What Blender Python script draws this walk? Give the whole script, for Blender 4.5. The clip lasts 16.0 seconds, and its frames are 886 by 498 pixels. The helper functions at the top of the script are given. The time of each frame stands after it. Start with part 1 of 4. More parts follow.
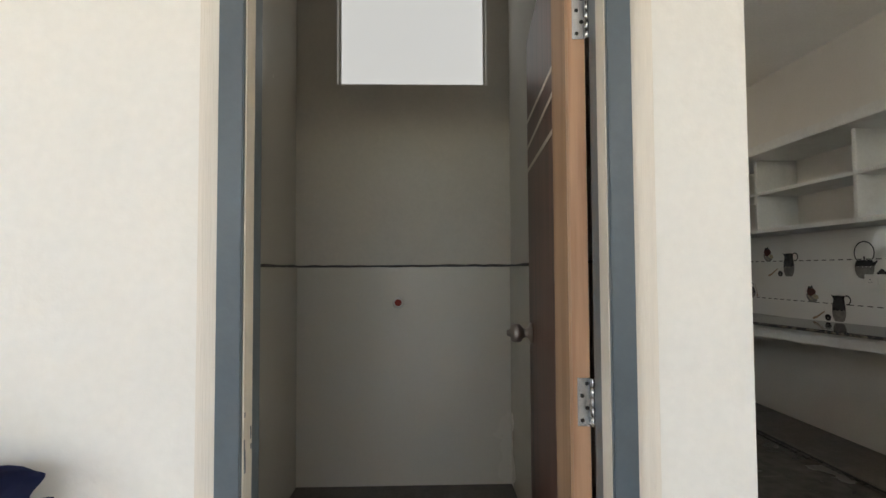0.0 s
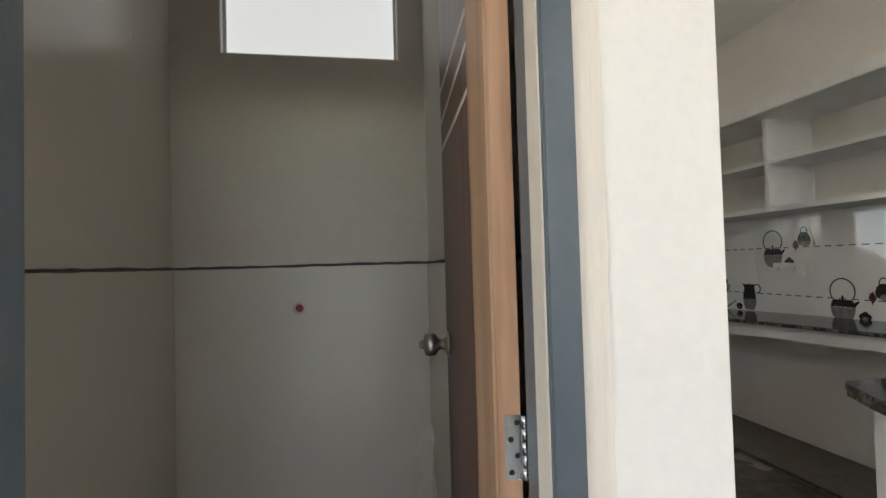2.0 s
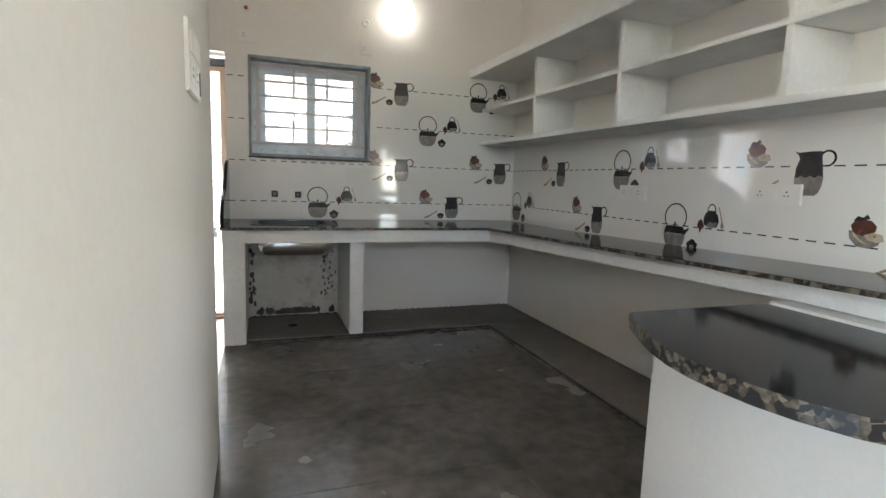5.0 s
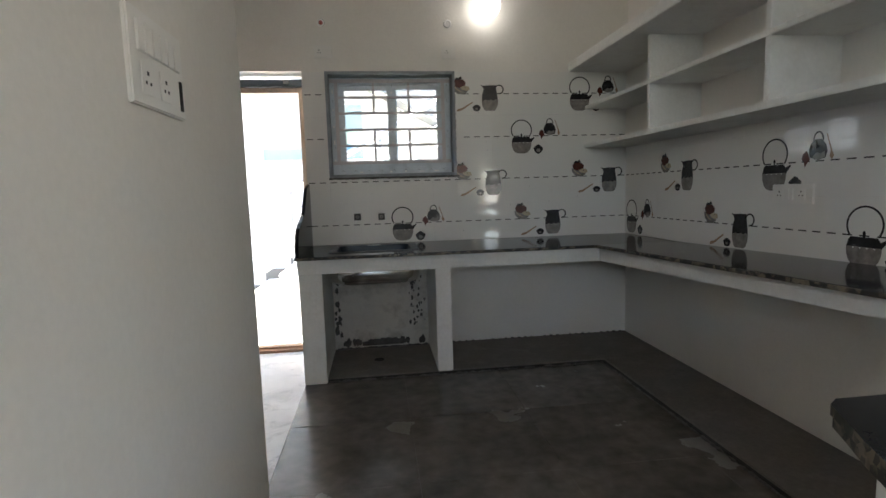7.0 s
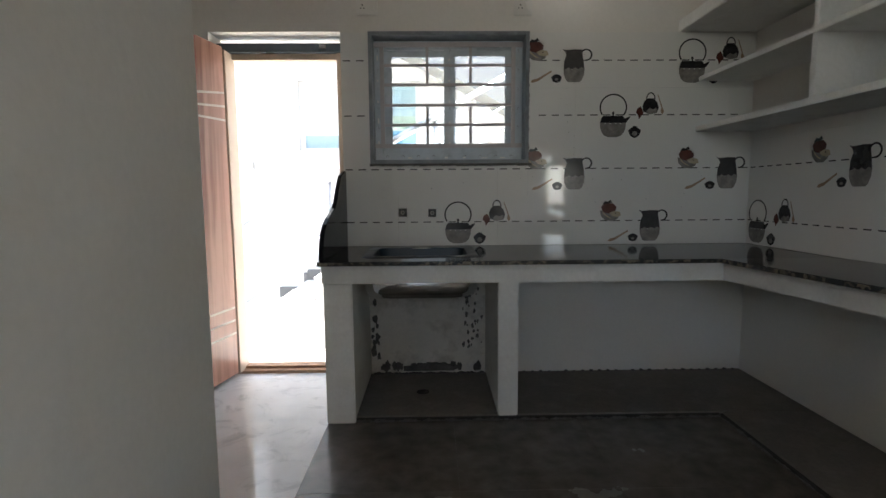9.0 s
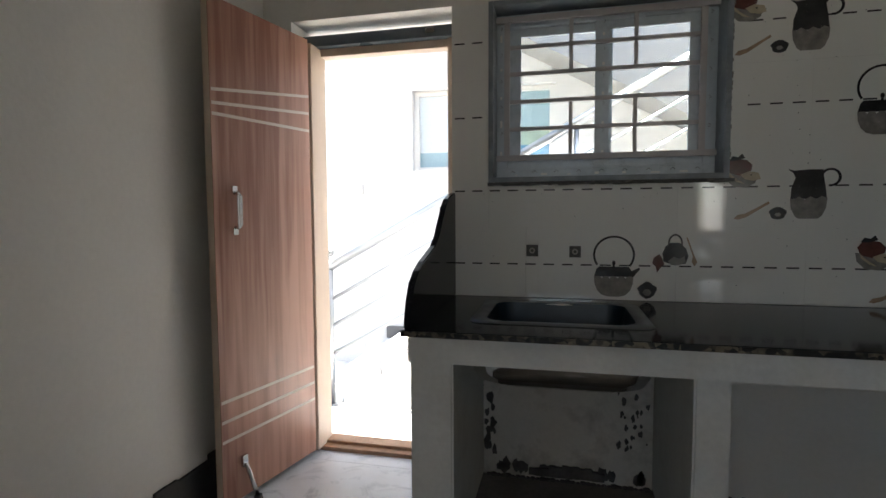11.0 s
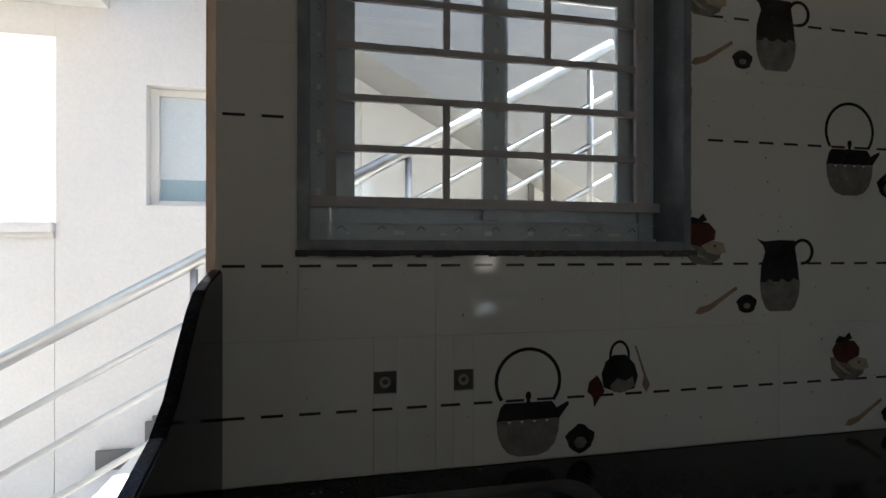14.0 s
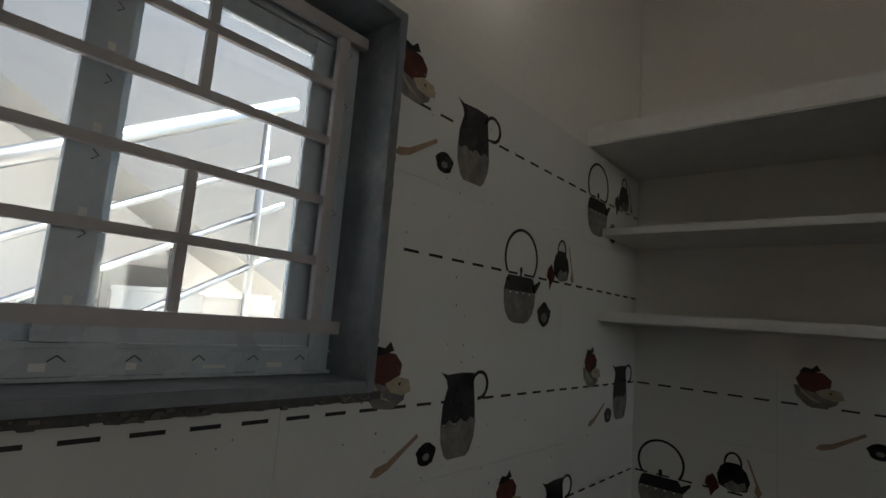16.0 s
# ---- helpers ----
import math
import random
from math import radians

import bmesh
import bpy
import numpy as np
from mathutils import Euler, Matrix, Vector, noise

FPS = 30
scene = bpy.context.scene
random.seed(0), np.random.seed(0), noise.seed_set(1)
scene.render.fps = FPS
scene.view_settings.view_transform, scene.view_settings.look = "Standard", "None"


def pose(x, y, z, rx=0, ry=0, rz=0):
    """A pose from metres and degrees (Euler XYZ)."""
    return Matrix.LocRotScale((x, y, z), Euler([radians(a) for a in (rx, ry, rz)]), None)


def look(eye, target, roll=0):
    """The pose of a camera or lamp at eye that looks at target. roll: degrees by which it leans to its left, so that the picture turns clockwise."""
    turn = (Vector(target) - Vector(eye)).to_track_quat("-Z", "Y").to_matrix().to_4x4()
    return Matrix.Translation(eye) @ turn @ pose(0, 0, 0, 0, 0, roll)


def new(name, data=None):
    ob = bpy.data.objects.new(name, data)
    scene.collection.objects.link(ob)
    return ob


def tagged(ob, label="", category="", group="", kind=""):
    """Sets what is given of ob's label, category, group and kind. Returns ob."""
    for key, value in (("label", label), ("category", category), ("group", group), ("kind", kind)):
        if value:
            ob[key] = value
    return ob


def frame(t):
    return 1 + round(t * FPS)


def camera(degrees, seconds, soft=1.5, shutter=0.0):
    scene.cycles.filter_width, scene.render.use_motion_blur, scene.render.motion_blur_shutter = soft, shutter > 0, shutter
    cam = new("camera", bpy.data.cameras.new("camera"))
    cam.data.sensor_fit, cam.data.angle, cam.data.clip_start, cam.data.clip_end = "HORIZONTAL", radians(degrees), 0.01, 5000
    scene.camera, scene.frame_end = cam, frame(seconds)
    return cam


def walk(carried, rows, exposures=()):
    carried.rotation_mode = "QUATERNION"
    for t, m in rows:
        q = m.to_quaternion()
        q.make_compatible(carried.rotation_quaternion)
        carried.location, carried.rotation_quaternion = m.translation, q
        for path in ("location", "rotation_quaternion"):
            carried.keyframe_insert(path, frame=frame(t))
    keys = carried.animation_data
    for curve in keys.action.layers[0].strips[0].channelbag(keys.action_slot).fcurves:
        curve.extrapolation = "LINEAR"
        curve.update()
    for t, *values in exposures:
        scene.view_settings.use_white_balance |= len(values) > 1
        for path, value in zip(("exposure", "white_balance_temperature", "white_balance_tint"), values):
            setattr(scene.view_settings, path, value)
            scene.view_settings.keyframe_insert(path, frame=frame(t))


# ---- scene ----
import collections
import itertools
cam = camera(81.6, 16.0)
PATH = [
    (0, (-0.455, -4.73, 1.19), (-0.396, -2.732, 1.269), -0.3),
    (0.5, (-0.443, -4.661, 1.208), (-0.38, -2.663, 1.291), -0.5),
    (1, (-0.438, -4.554, 1.231), (-0.365, -2.557, 1.332), -0.4),
    (1.5, (-0.436, -4.491, 1.244), (-0.285, -2.502, 1.397), -0.9),
    (2, (-0.378, -4.46, 1.198), (-0.029, -2.491, 1.256), -1.6),
    (2.5, (-0.236, -4.43, 1.166), (0.298, -2.504, 1.103), -1.2),
    (3, (-0.088, -4.401, 1.138), (0.557, -2.515, 0.976), 0.2),
    (3.2, (-0.037, -4.4, 1.125), (0.632, -2.525, 0.938), 0.7),
    (5.3, (0.274, -4.126, 1.132), (0.926, -2.254, 0.872), 2.2),
    (5.5, (0.297, -4.086, 1.139), (0.857, -2.181, 0.903), 2.1),
    (6, (0.426, -3.991, 1.131), (0.744, -2.026, 0.93), 1.0),
    (6.5, (0.477, -3.909, 1.142), (0.71, -1.936, 0.911), -1.0),
    (7, (0.485, -3.745, 1.159), (0.73, -1.772, 0.935), -1.7),
    (7.5, (0.473, -3.577, 1.163), (0.716, -1.604, 0.945), -1.6),
    (8, (0.482, -3.38, 1.146), (0.625, -1.398, 0.925), -1.8),
    (8.5, (0.533, -3.179, 1.148), (0.572, -1.193, 0.918), -1.3),
    (9, (0.518, -3.006, 1.106), (0.553, -1.018, 0.888), -0.4),
    (9.5, (0.493, -2.791, 1.134), (0.527, -0.802, 0.921), 0.6),
    (10, (0.504, -2.573, 1.143), (0.279, -0.595, 0.957), 1.1),
    (10.2, (0.512, -2.48, 1.153), (0.165, -0.519, 0.97), 1.2),
    (12.3, (0.336, -1.635, 1.108), (-0.143, 0.306, 1.066), -0.5),
    (12.5, (0.352, -1.547, 1.146), (-0.077, 0.407, 1.112), -0.9),
    (13, (0.362, -1.392, 1.172), (0.203, 0.601, 1.172), -0.6),
    (13.5, (0.287, -1.23, 1.217), (0.476, 0.761, 1.222), -0.6),
    (14, (0.223, -1.091, 1.277), (0.651, 0.862, 1.276), 0.1),
    (14.5, (0.246, -0.936, 1.297), (0.807, 0.983, 1.352), 1.3),
    (15, (0.325, -0.791, 1.326), (1.065, 1.063, 1.446), 1.3),
    (15.5, (0.392, -0.75, 1.369), (1.464, 0.931, 1.53), 2.5),
    (16, (0.423, -0.719, 1.415), (1.913, 0.587, 1.684), 4.5),
]
walk(cam, [(t, look(eye, target, roll)) for t, eye, target, roll in PATH],
     [(0.0, 3.35, 7150, 10), (1.5, 3.35, 7050, 10), (2.0, 3.6, 6950, 10), (2.5, 3.6, 6750, 10), (3.2, 3.9, 6550, 10), (5.5, 4.2, 6700, 10), (6.0, 4.0, 6700, 10), (6.5, 3.65, 6600, 10), (7.5, 3.3, 6600, 10), (9.0, 3.05, 6550, 10), (10.0, 2.7, 6600, 10), (12.5, 2.3, 6650, 10), (13.5, 1.6, 6600, 10), (14.0, 1.75, 6750, 10), (14.5, 2.2, 6850, 10), (15.0, 2.6, 6700, 10), (15.5, 2.6, 6650, 10), (16.0, 2.2, 6750, 10)])

# ---- world, sun, light ----
SUN_EL, SUN_AZ = radians(58), radians(88)
world = bpy.data.worlds.new("world")
scene.world = world
world.use_nodes = True
wn = world.node_tree.nodes
sky = wn.new("ShaderNodeTexSky")
sky.sky_type = "NISHITA"
sky.sun_disc = False
sky.sun_elevation = SUN_EL
sky.sun_rotation = SUN_AZ
wn["Background"].inputs["Strength"].default_value = 0.15
world.node_tree.links.new(sky.outputs[0], wn["Background"].inputs[0])


def lamp(name, kind, energy, m, color=(1, 1, 1), **kw):
    d = bpy.data.lights.new(name, kind)
    d.energy, d.color = energy, color
    for k, v in kw.items():
        if k == "size":
            d.shape = "RECTANGLE"
            d.size, d.size_y = v
        elif k == "angle":
            d.angle = v
        elif k == "radius":
            d.shadow_soft_size = v
    ob = new(name, d)
    ob.matrix_world = m
    return ob


sun_dir = Vector((math.sin(SUN_AZ) * math.cos(SUN_EL), math.cos(SUN_AZ) * math.cos(SUN_EL), math.sin(SUN_EL)))
lamp("sun", "SUN", 5.0, look(sun_dir * 30, (0, 0, 0)), (1.0, 0.96, 0.9), angle=radians(0.5))
# added lamps as sky light for the unseen hall; only hall_window_light follows a reflection
lamp("hall_west_fill_light", "AREA", 0.9, look((-4.12, -6.6, 1.5), (0, -6.2, 1.2)), (1.0, 0.97, 0.93), size=(2.2, 2.0))
lamp("hall_south_fill_light", "AREA", 2.2, look((-0.5, -8.93, 2.3), (-0.5, 0, 1.6)), (1.0, 0.97, 0.93), size=(3.0, 0.62))
lamp("hall_east_fill_light", "AREA", 1.7, look((4.38, -6.3, 1.6), (0, -4.2, 1.2)), (1.0, 0.97, 0.93), size=(1.6, 1.3))
lamp("hall_window_light", "AREA", 1.0, look((3.35, -8.93, 1.4), (3.35, 0, 1.4)), (0.95, 0.97, 1.0), size=(0.35, 1.1))


# ---- materials ----


def nodes_of(name):
    m = bpy.data.materials.new(name)
    m.use_nodes = True
    return m, m.node_tree.nodes, m.node_tree.links, m.node_tree.nodes["Principled BSDF"]


def surface(name, color, rough=0.6, metal=0.0, big=0.06, small=0.04, scale=1.6, fine=60.0, bump=0.15, bump_scale=120.0, stretch=(1, 1, 1), dirt=None, dirt_amount=0.0, coat=0.0, rough_var=0.08, dirt_from=0.5, dirt_to=0.72, twist=0.0):
    """Two scales of variation in colour, variation in gloss and fine relief."""
    m, n, l, b = nodes_of(name)
    tc = n.new("ShaderNodeTexCoord")
    mp = n.new("ShaderNodeMapping")
    mp.inputs["Scale"].default_value = stretch
    l.new(tc.outputs["Object"], mp.inputs[0])
    n1 = n.new("ShaderNodeTexNoise")
    n1.inputs["Scale"].default_value, n1.inputs["Detail"].default_value = scale, 6
    n2 = n.new("ShaderNodeTexNoise")
    n2.inputs["Scale"].default_value, n2.inputs["Detail"].default_value = fine, 4
    for q in (n1, n2):
        l.new(mp.outputs[0], q.inputs["Vector"])
    def ramp(src, amount):
        r = n.new("ShaderNodeMapRange")
        r.inputs["From Min"].default_value, r.inputs["From Max"].default_value = 0.25, 0.75
        r.inputs["To Min"].default_value, r.inputs["To Max"].default_value = 1 - amount, 1 + amount
        l.new(src.outputs[0], r.inputs[0])
        return r
    a, c = ramp(n1, big), ramp(n2, small)
    mul = n.new("ShaderNodeMath")
    mul.operation = "MULTIPLY"
    l.new(a.outputs[0], mul.inputs[0])
    l.new(c.outputs[0], mul.inputs[1])
    vm = n.new("ShaderNodeVectorMath")
    vm.operation = "SCALE"
    vm.inputs[0].default_value = color
    l.new(mul.outputs[0], vm.inputs["Scale"])
    out = vm.outputs[0]
    if dirt:
        n3 = n.new("ShaderNodeTexNoise")
        n3.inputs["Scale"].default_value, n3.inputs["Detail"].default_value, n3.inputs["Roughness"].default_value = scale * 1.9, 8, 0.65
        l.new(mp.outputs[0], n3.inputs["Vector"])
        r = n.new("ShaderNodeMapRange")
        r.inputs["From Min"].default_value, r.inputs["From Max"].default_value = dirt_from, dirt_to
        n3.inputs["Distortion"].default_value = twist
        r.inputs["To Max"].default_value = dirt_amount
        l.new(n3.outputs[0], r.inputs[0])
        mx = n.new("ShaderNodeMix")
        mx.data_type = "RGBA"
        l.new(r.outputs[0], mx.inputs[0])
        l.new(out, mx.inputs[6])
        mx.inputs[7].default_value = (*dirt, 1)
        out = mx.outputs[2]
    l.new(out, b.inputs["Base Color"])
    rr = n.new("ShaderNodeMapRange")
    rr.inputs["From Min"].default_value, rr.inputs["From Max"].default_value = 0.3, 0.7
    rr.inputs["To Min"].default_value, rr.inputs["To Max"].default_value = max(0.02, rough - rough_var), min(1, rough + rough_var)
    l.new(n1.outputs[0], rr.inputs[0])
    l.new(rr.outputs[0], b.inputs["Roughness"])
    b.inputs["Metallic"].default_value = metal
    b.inputs["Coat Weight"].default_value = coat
    b.inputs["Coat Roughness"].default_value = 0.06
    if bump:
        n4 = n.new("ShaderNodeTexNoise")
        n4.inputs["Scale"].default_value, n4.inputs["Detail"].default_value = bump_scale, 3
        l.new(mp.outputs[0], n4.inputs["Vector"])
        bm_ = n.new("ShaderNodeBump")
        bm_.inputs["Strength"].default_value, bm_.inputs["Distance"].default_value = bump, 0.003
        l.new(n4.outputs[0], bm_.inputs["Height"])
        l.new(bm_.outputs[0], b.inputs["Normal"])
    return m


def wood(name, dark, light, axis=2, rough=0.4, scale=1.0):
    m, n, l, b = nodes_of(name)
    tc = n.new("ShaderNodeTexCoord")
    mp = n.new("ShaderNodeMapping")
    st = [14 * scale] * 3
    st[axis] = 0.7 * scale
    mp.inputs["Scale"].default_value = st
    l.new(tc.outputs["Object"], mp.inputs[0])
    n1 = n.new("ShaderNodeTexNoise")
    n1.inputs["Scale"].default_value, n1.inputs["Detail"].default_value, n1.inputs["Distortion"].default_value = 1.3, 9, 0.6
    n2 = n.new("ShaderNodeTexNoise")
    n2.inputs["Scale"].default_value, n2.inputs["Detail"].default_value = 4.5, 7
    l.new(mp.outputs[0], n1.inputs["Vector"])
    l.new(mp.outputs[0], n2.inputs["Vector"])
    ad = n.new("ShaderNodeMath")
    ad.operation = "MULTIPLY_ADD"
    ad.inputs[1].default_value = 0.35
    l.new(n2.outputs[0], ad.inputs[0])
    l.new(n1.outputs[0], ad.inputs[2])
    n3 = n.new("ShaderNodeTexNoise")
    n3.inputs["Scale"].default_value, n3.inputs["Detail"].default_value = 0.28, 4
    l.new(mp.outputs[0], n3.inputs["Vector"])
    ad2 = n.new("ShaderNodeMath")
    ad2.operation = "MULTIPLY_ADD"
    ad2.inputs[1].default_value = 0.5
    l.new(n3.outputs[0], ad2.inputs[0])
    l.new(ad.outputs[0], ad2.inputs[2])
    r = n.new("ShaderNodeValToRGB")
    r.color_ramp.elements[0].position, r.color_ramp.elements[0].color = 0.72, (*dark, 1)
    r.color_ramp.elements[1].position, r.color_ramp.elements[1].color = 1.0, (*light, 1)
    l.new(ad2.outputs[0], r.inputs[0])
    l.new(r.outputs[0], b.inputs["Base Color"])
    b.inputs["Roughness"].default_value = rough
    bp = n.new("ShaderNodeBump")
    bp.inputs["Strength"].default_value, bp.inputs["Distance"].default_value = 0.12, 0.002
    l.new(n2.outputs[0], bp.inputs["Height"])
    l.new(bp.outputs[0], b.inputs["Normal"])
    return m


def stone(name, base, spots, veins=0.0, rough=0.15, scale=90.0, density=0.55):
    """Granite: crystals by cells in three colours, polished."""
    m, n, l, b = nodes_of(name)
    tc = n.new("ShaderNodeTexCoord")
    v = n.new("ShaderNodeTexVoronoi")
    v.inputs["Scale"].default_value = scale
    no = n.new("ShaderNodeTexNoise")
    no.inputs["Scale"].default_value, no.inputs["Detail"].default_value = scale * 0.35, 6
    l.new(tc.outputs["Object"], v.inputs["Vector"])
    l.new(tc.outputs["Object"], no.inputs["Vector"])
    ad = n.new("ShaderNodeMath")
    ad.operation = "MULTIPLY_ADD"
    ad.inputs[1].default_value = 0.5
    sep = n.new("ShaderNodeSeparateColor")
    l.new(v.outputs["Color"], sep.inputs[0])
    l.new(sep.outputs[0], ad.inputs[0])
    l.new(no.outputs[0], ad.inputs[2])
    r = n.new("ShaderNodeValToRGB")
    r.color_ramp.elements[0].position, r.color_ramp.elements[0].color = density, (*base, 1)
    r.color_ramp.elements[1].position, r.color_ramp.elements[1].color = min(0.99, density + 0.35), (*spots, 1)
    l.new(ad.outputs[0], r.inputs[0])
    l.new(r.outputs[0], b.inputs["Base Color"])
    b.inputs["Roughness"].default_value = rough
    return m


WALL = surface("wall_paint", (0.74, 0.71, 0.66), 0.75, big=0.035, small=0.025, scale=1.2, bump=0.35, bump_scale=45, dirt=(0.55, 0.5, 0.43), dirt_amount=0.13)
CEIL = surface("ceiling_paint", (0.8, 0.79, 0.76), 0.85, bump=0.2, bump_scale=50)
PUTTY = surface("white_putty", (0.76, 0.75, 0.72), 0.7, big=0.05, scale=3, bump=0.5, bump_scale=35, dirt=(0.42, 0.37, 0.31), dirt_amount=0.25)
BARE = surface("stained_plaster", (0.6, 0.57, 0.52), 0.85, big=0.1, scale=3, bump=0.6, bump_scale=30, dirt=(0.25, 0.22, 0.19), dirt_amount=0.7)
TILE = surface("white_glazed_tile", (0.76, 0.745, 0.71), 0.045, big=0.02, small=0.01, scale=2, bump=0.03, bump_scale=7, rough_var=0.02)
TOILET_PAINT = surface("cream_toilet_paint", (0.64, 0.59, 0.51), 0.8, big=0.05, small=0.03, scale=1.6, bump=0.3, bump_scale=45, dirt=(0.42, 0.37, 0.31), dirt_amount=0.15)
GROUT = surface("grout", (0.55, 0.53, 0.5), 0.9)
TOILET_TILE = surface("cream_glazed_tile", (0.66, 0.62, 0.54), 0.22, big=0.03, small=0.015, scale=1.5, bump=0.03, bump_scale=12, rough_var=0.06)
GRANITE = stone("black_granite", (0.010, 0.010, 0.012), (0.028, 0.028, 0.032), rough=0.1, scale=260, density=0.7)
GRANITE.node_tree.nodes["Principled BSDF"].inputs["Specular IOR Level"].default_value = 0.1
GRANITE_EDGE = stone("raw_granite_edge", (0.016, 0.015, 0.014), (0.22, 0.18, 0.13), rough=0.3, scale=60, density=0.72)
FRAME_GRANITE = surface("dusty_grey_granite", (0.2, 0.215, 0.235), 0.4, big=0.28, small=0.1, scale=7, fine=45, bump=0.25, bump_scale=70, dirt=(0.42, 0.43, 0.44), dirt_amount=0.45)
FLOOR = surface("dusty_grey_stone", (0.105, 0.093, 0.08), 0.2, big=0.3, small=0.3, scale=2.0, fine=13, bump=0.10, bump_scale=60, dirt=(0.34, 0.315, 0.285), dirt_amount=0.22, rough_var=0.1, dirt_from=0.42, dirt_to=1.0, twist=0.9)
FLOOR_JOINT = surface("dark_floor_joint", (0.1, 0.09, 0.08), 0.8, big=0.2)
LIGHT_FLOOR = surface("polished_light_marble_tile", (0.70, 0.715, 0.73), 0.05, big=0.12, small=0.04, scale=2.2, fine=9, bump=0.0, dirt=(0.3, 0.32, 0.35), dirt_amount=0.5, rough_var=0.04, dirt_from=0.52, dirt_to=0.66, twist=2.5)
EDGE_DIRT = surface("dark_gritty_joint", (0.03, 0.027, 0.025), 0.8, big=0.3, small=0.2, scale=9, bump=0.4)
LEDGE = surface("rough_brown_stone", (0.17, 0.15, 0.135), 0.75, big=0.18, small=0.12, scale=4, bump=0.4, bump_scale=70, dirt=(0.28, 0.26, 0.24), dirt_amount=0.4)
GREY_PAINT = surface("grey_blue_paint", (0.085, 0.105, 0.12), 0.35, big=0.08, small=0.05, scale=4, bump=0.1, dirt=(0.16, 0.18, 0.19), dirt_amount=0.3)
CREAM_PAINT = surface("cream_primer", (0.62, 0.56, 0.47), 0.6, big=0.08, small=0.06, scale=5, stretch=(4, 4, 0.6), bump=0.2)
STRIP = surface("bare_putty_strip", (0.66, 0.60, 0.52), 0.75, big=0.12, small=0.05, scale=2.5, stretch=(14, 14, 0.35), bump=0.3, bump_scale=30)
FRAME_WOOD = surface("pale_wood_frame", (0.58, 0.45, 0.34), 0.5, big=0.08, small=0.07, scale=3, stretch=(8, 8, 0.5), bump=0.15)
LAMINATE = wood("brown_laminate", (0.27, 0.115, 0.078), (0.46, 0.25, 0.18), rough=0.33)
DARK_LAMINATE = wood("red_brown_laminate", (0.05, 0.017, 0.012), (0.13, 0.052, 0.036), rough=0.4)
RAW_WOOD = wood("raw_teak_wood", (0.27, 0.13, 0.07), (0.5, 0.29, 0.17), rough=0.6)
RAW_WOOD_B = wood("planed_teak_wood", (0.3, 0.165, 0.09), (0.4, 0.24, 0.14), rough=0.55)
INLAY = surface("cream_groove", (0.66, 0.58, 0.5), 0.5)
STEEL = surface("stainless_steel", (0.62, 0.62, 0.62), 0.22, metal=1.0, big=0.05, bump=0.03, scale=5)
BOWL_STEEL = surface("mirror_steel", (0.72, 0.71, 0.69), 0.1, metal=1.0, big=0.05, bump=0.02, scale=5)
BRUSHED = surface("brushed_steel", (0.42, 0.38, 0.35), 0.34, metal=1.0, bump=0.05, scale=8)
PLASTIC = surface("white_plastic", (0.74, 0.72, 0.68), 0.35, big=0.02, small=0.01, bump=0)
DARK = surface("dark_hole", (0.02, 0.018, 0.016), 0.9)
BLACK_RUBBER = surface("black_rubber", (0.015, 0.015, 0.015), 0.7)
RED = surface("red_plastic", (0.28, 0.03, 0.02), 0.5)
UPVC = surface("grey_upvc_film", (0.52, 0.57, 0.61), 0.3, big=0.12, small=0.05, scale=6, bump=0.05, dirt=(0.5, 0.53, 0.56), dirt_amount=0.5)
GRILLE = surface("white_painted_grille", (0.5, 0.46, 0.46), 0.45, big=0.05, small=0.04, scale=10)
OUT_WALL = surface("outdoor_white_wall", (0.74, 0.72, 0.69), 0.85, big=0.03, bump=0.3, bump_scale=30)
# plaster darkened to carry the shade on the upper flight
OUT_SHADED = surface("outdoor_shaded_plaster", (0.33, 0.32, 0.30), 0.85, big=0.04)
OUT_WHITE_TILE = surface("outdoor_white_tile", (0.72, 0.71, 0.68), 0.4)
OUT_DARK_TILE = surface("outdoor_grey_tile", (0.3, 0.31, 0.32), 0.4)
# pane colours hold what the glass reflects: sky, blue and green
BLUE_PANE = surface("bluish_reflection_glass", (0.33, 0.46, 0.5), 0.05, bump=0)
PALE_PANE = surface("sky_reflection_glass", (0.62, 0.68, 0.7), 0.05, bump=0)
DEEP_PANE = surface("deep_blue_reflection_glass", (0.10, 0.27, 0.42), 0.06, big=0.3, scale=5, bump=0)
GREEN_PANE = surface("green_reflection_glass", (0.34, 0.44, 0.36), 0.06, big=0.35, scale=7, bump=0)
BLACK_TILE = surface("black_mark", (0.14, 0.135, 0.13), 0.4)
GROUND = surface("dry_soil", (0.34, 0.27, 0.2), 0.95, big=0.15, small=0.1, scale=0.8)
PR_DARK = surface("print_charcoal", (0.026, 0.024, 0.025), 0.2, big=0.5, small=0.2, scale=18, bump=0)
PR_GREY = surface("print_stoneware", (0.22, 0.2, 0.185), 0.2, big=0.35, small=0.15, scale=25, bump=0)
PR_RED = surface("print_apple_red", (0.10, 0.032, 0.024), 0.2, big=0.3, scale=30, bump=0)
PR_CREAM = surface("print_apple_flesh", (0.46, 0.38, 0.27), 0.2, big=0.15, scale=30, bump=0)
PR_SPOON = surface("print_wooden_spoon", (0.36, 0.25, 0.17), 0.12, big=0.2, scale=30, bump=0)
PR_DASH = surface("print_dash", (0.05, 0.045, 0.045), 0.12, bump=0)
RAIL_STEEL = surface("satin_rail_steel", (0.4, 0.41, 0.42), 0.36, metal=1.0, big=0.1, bump=0.03, scale=6)
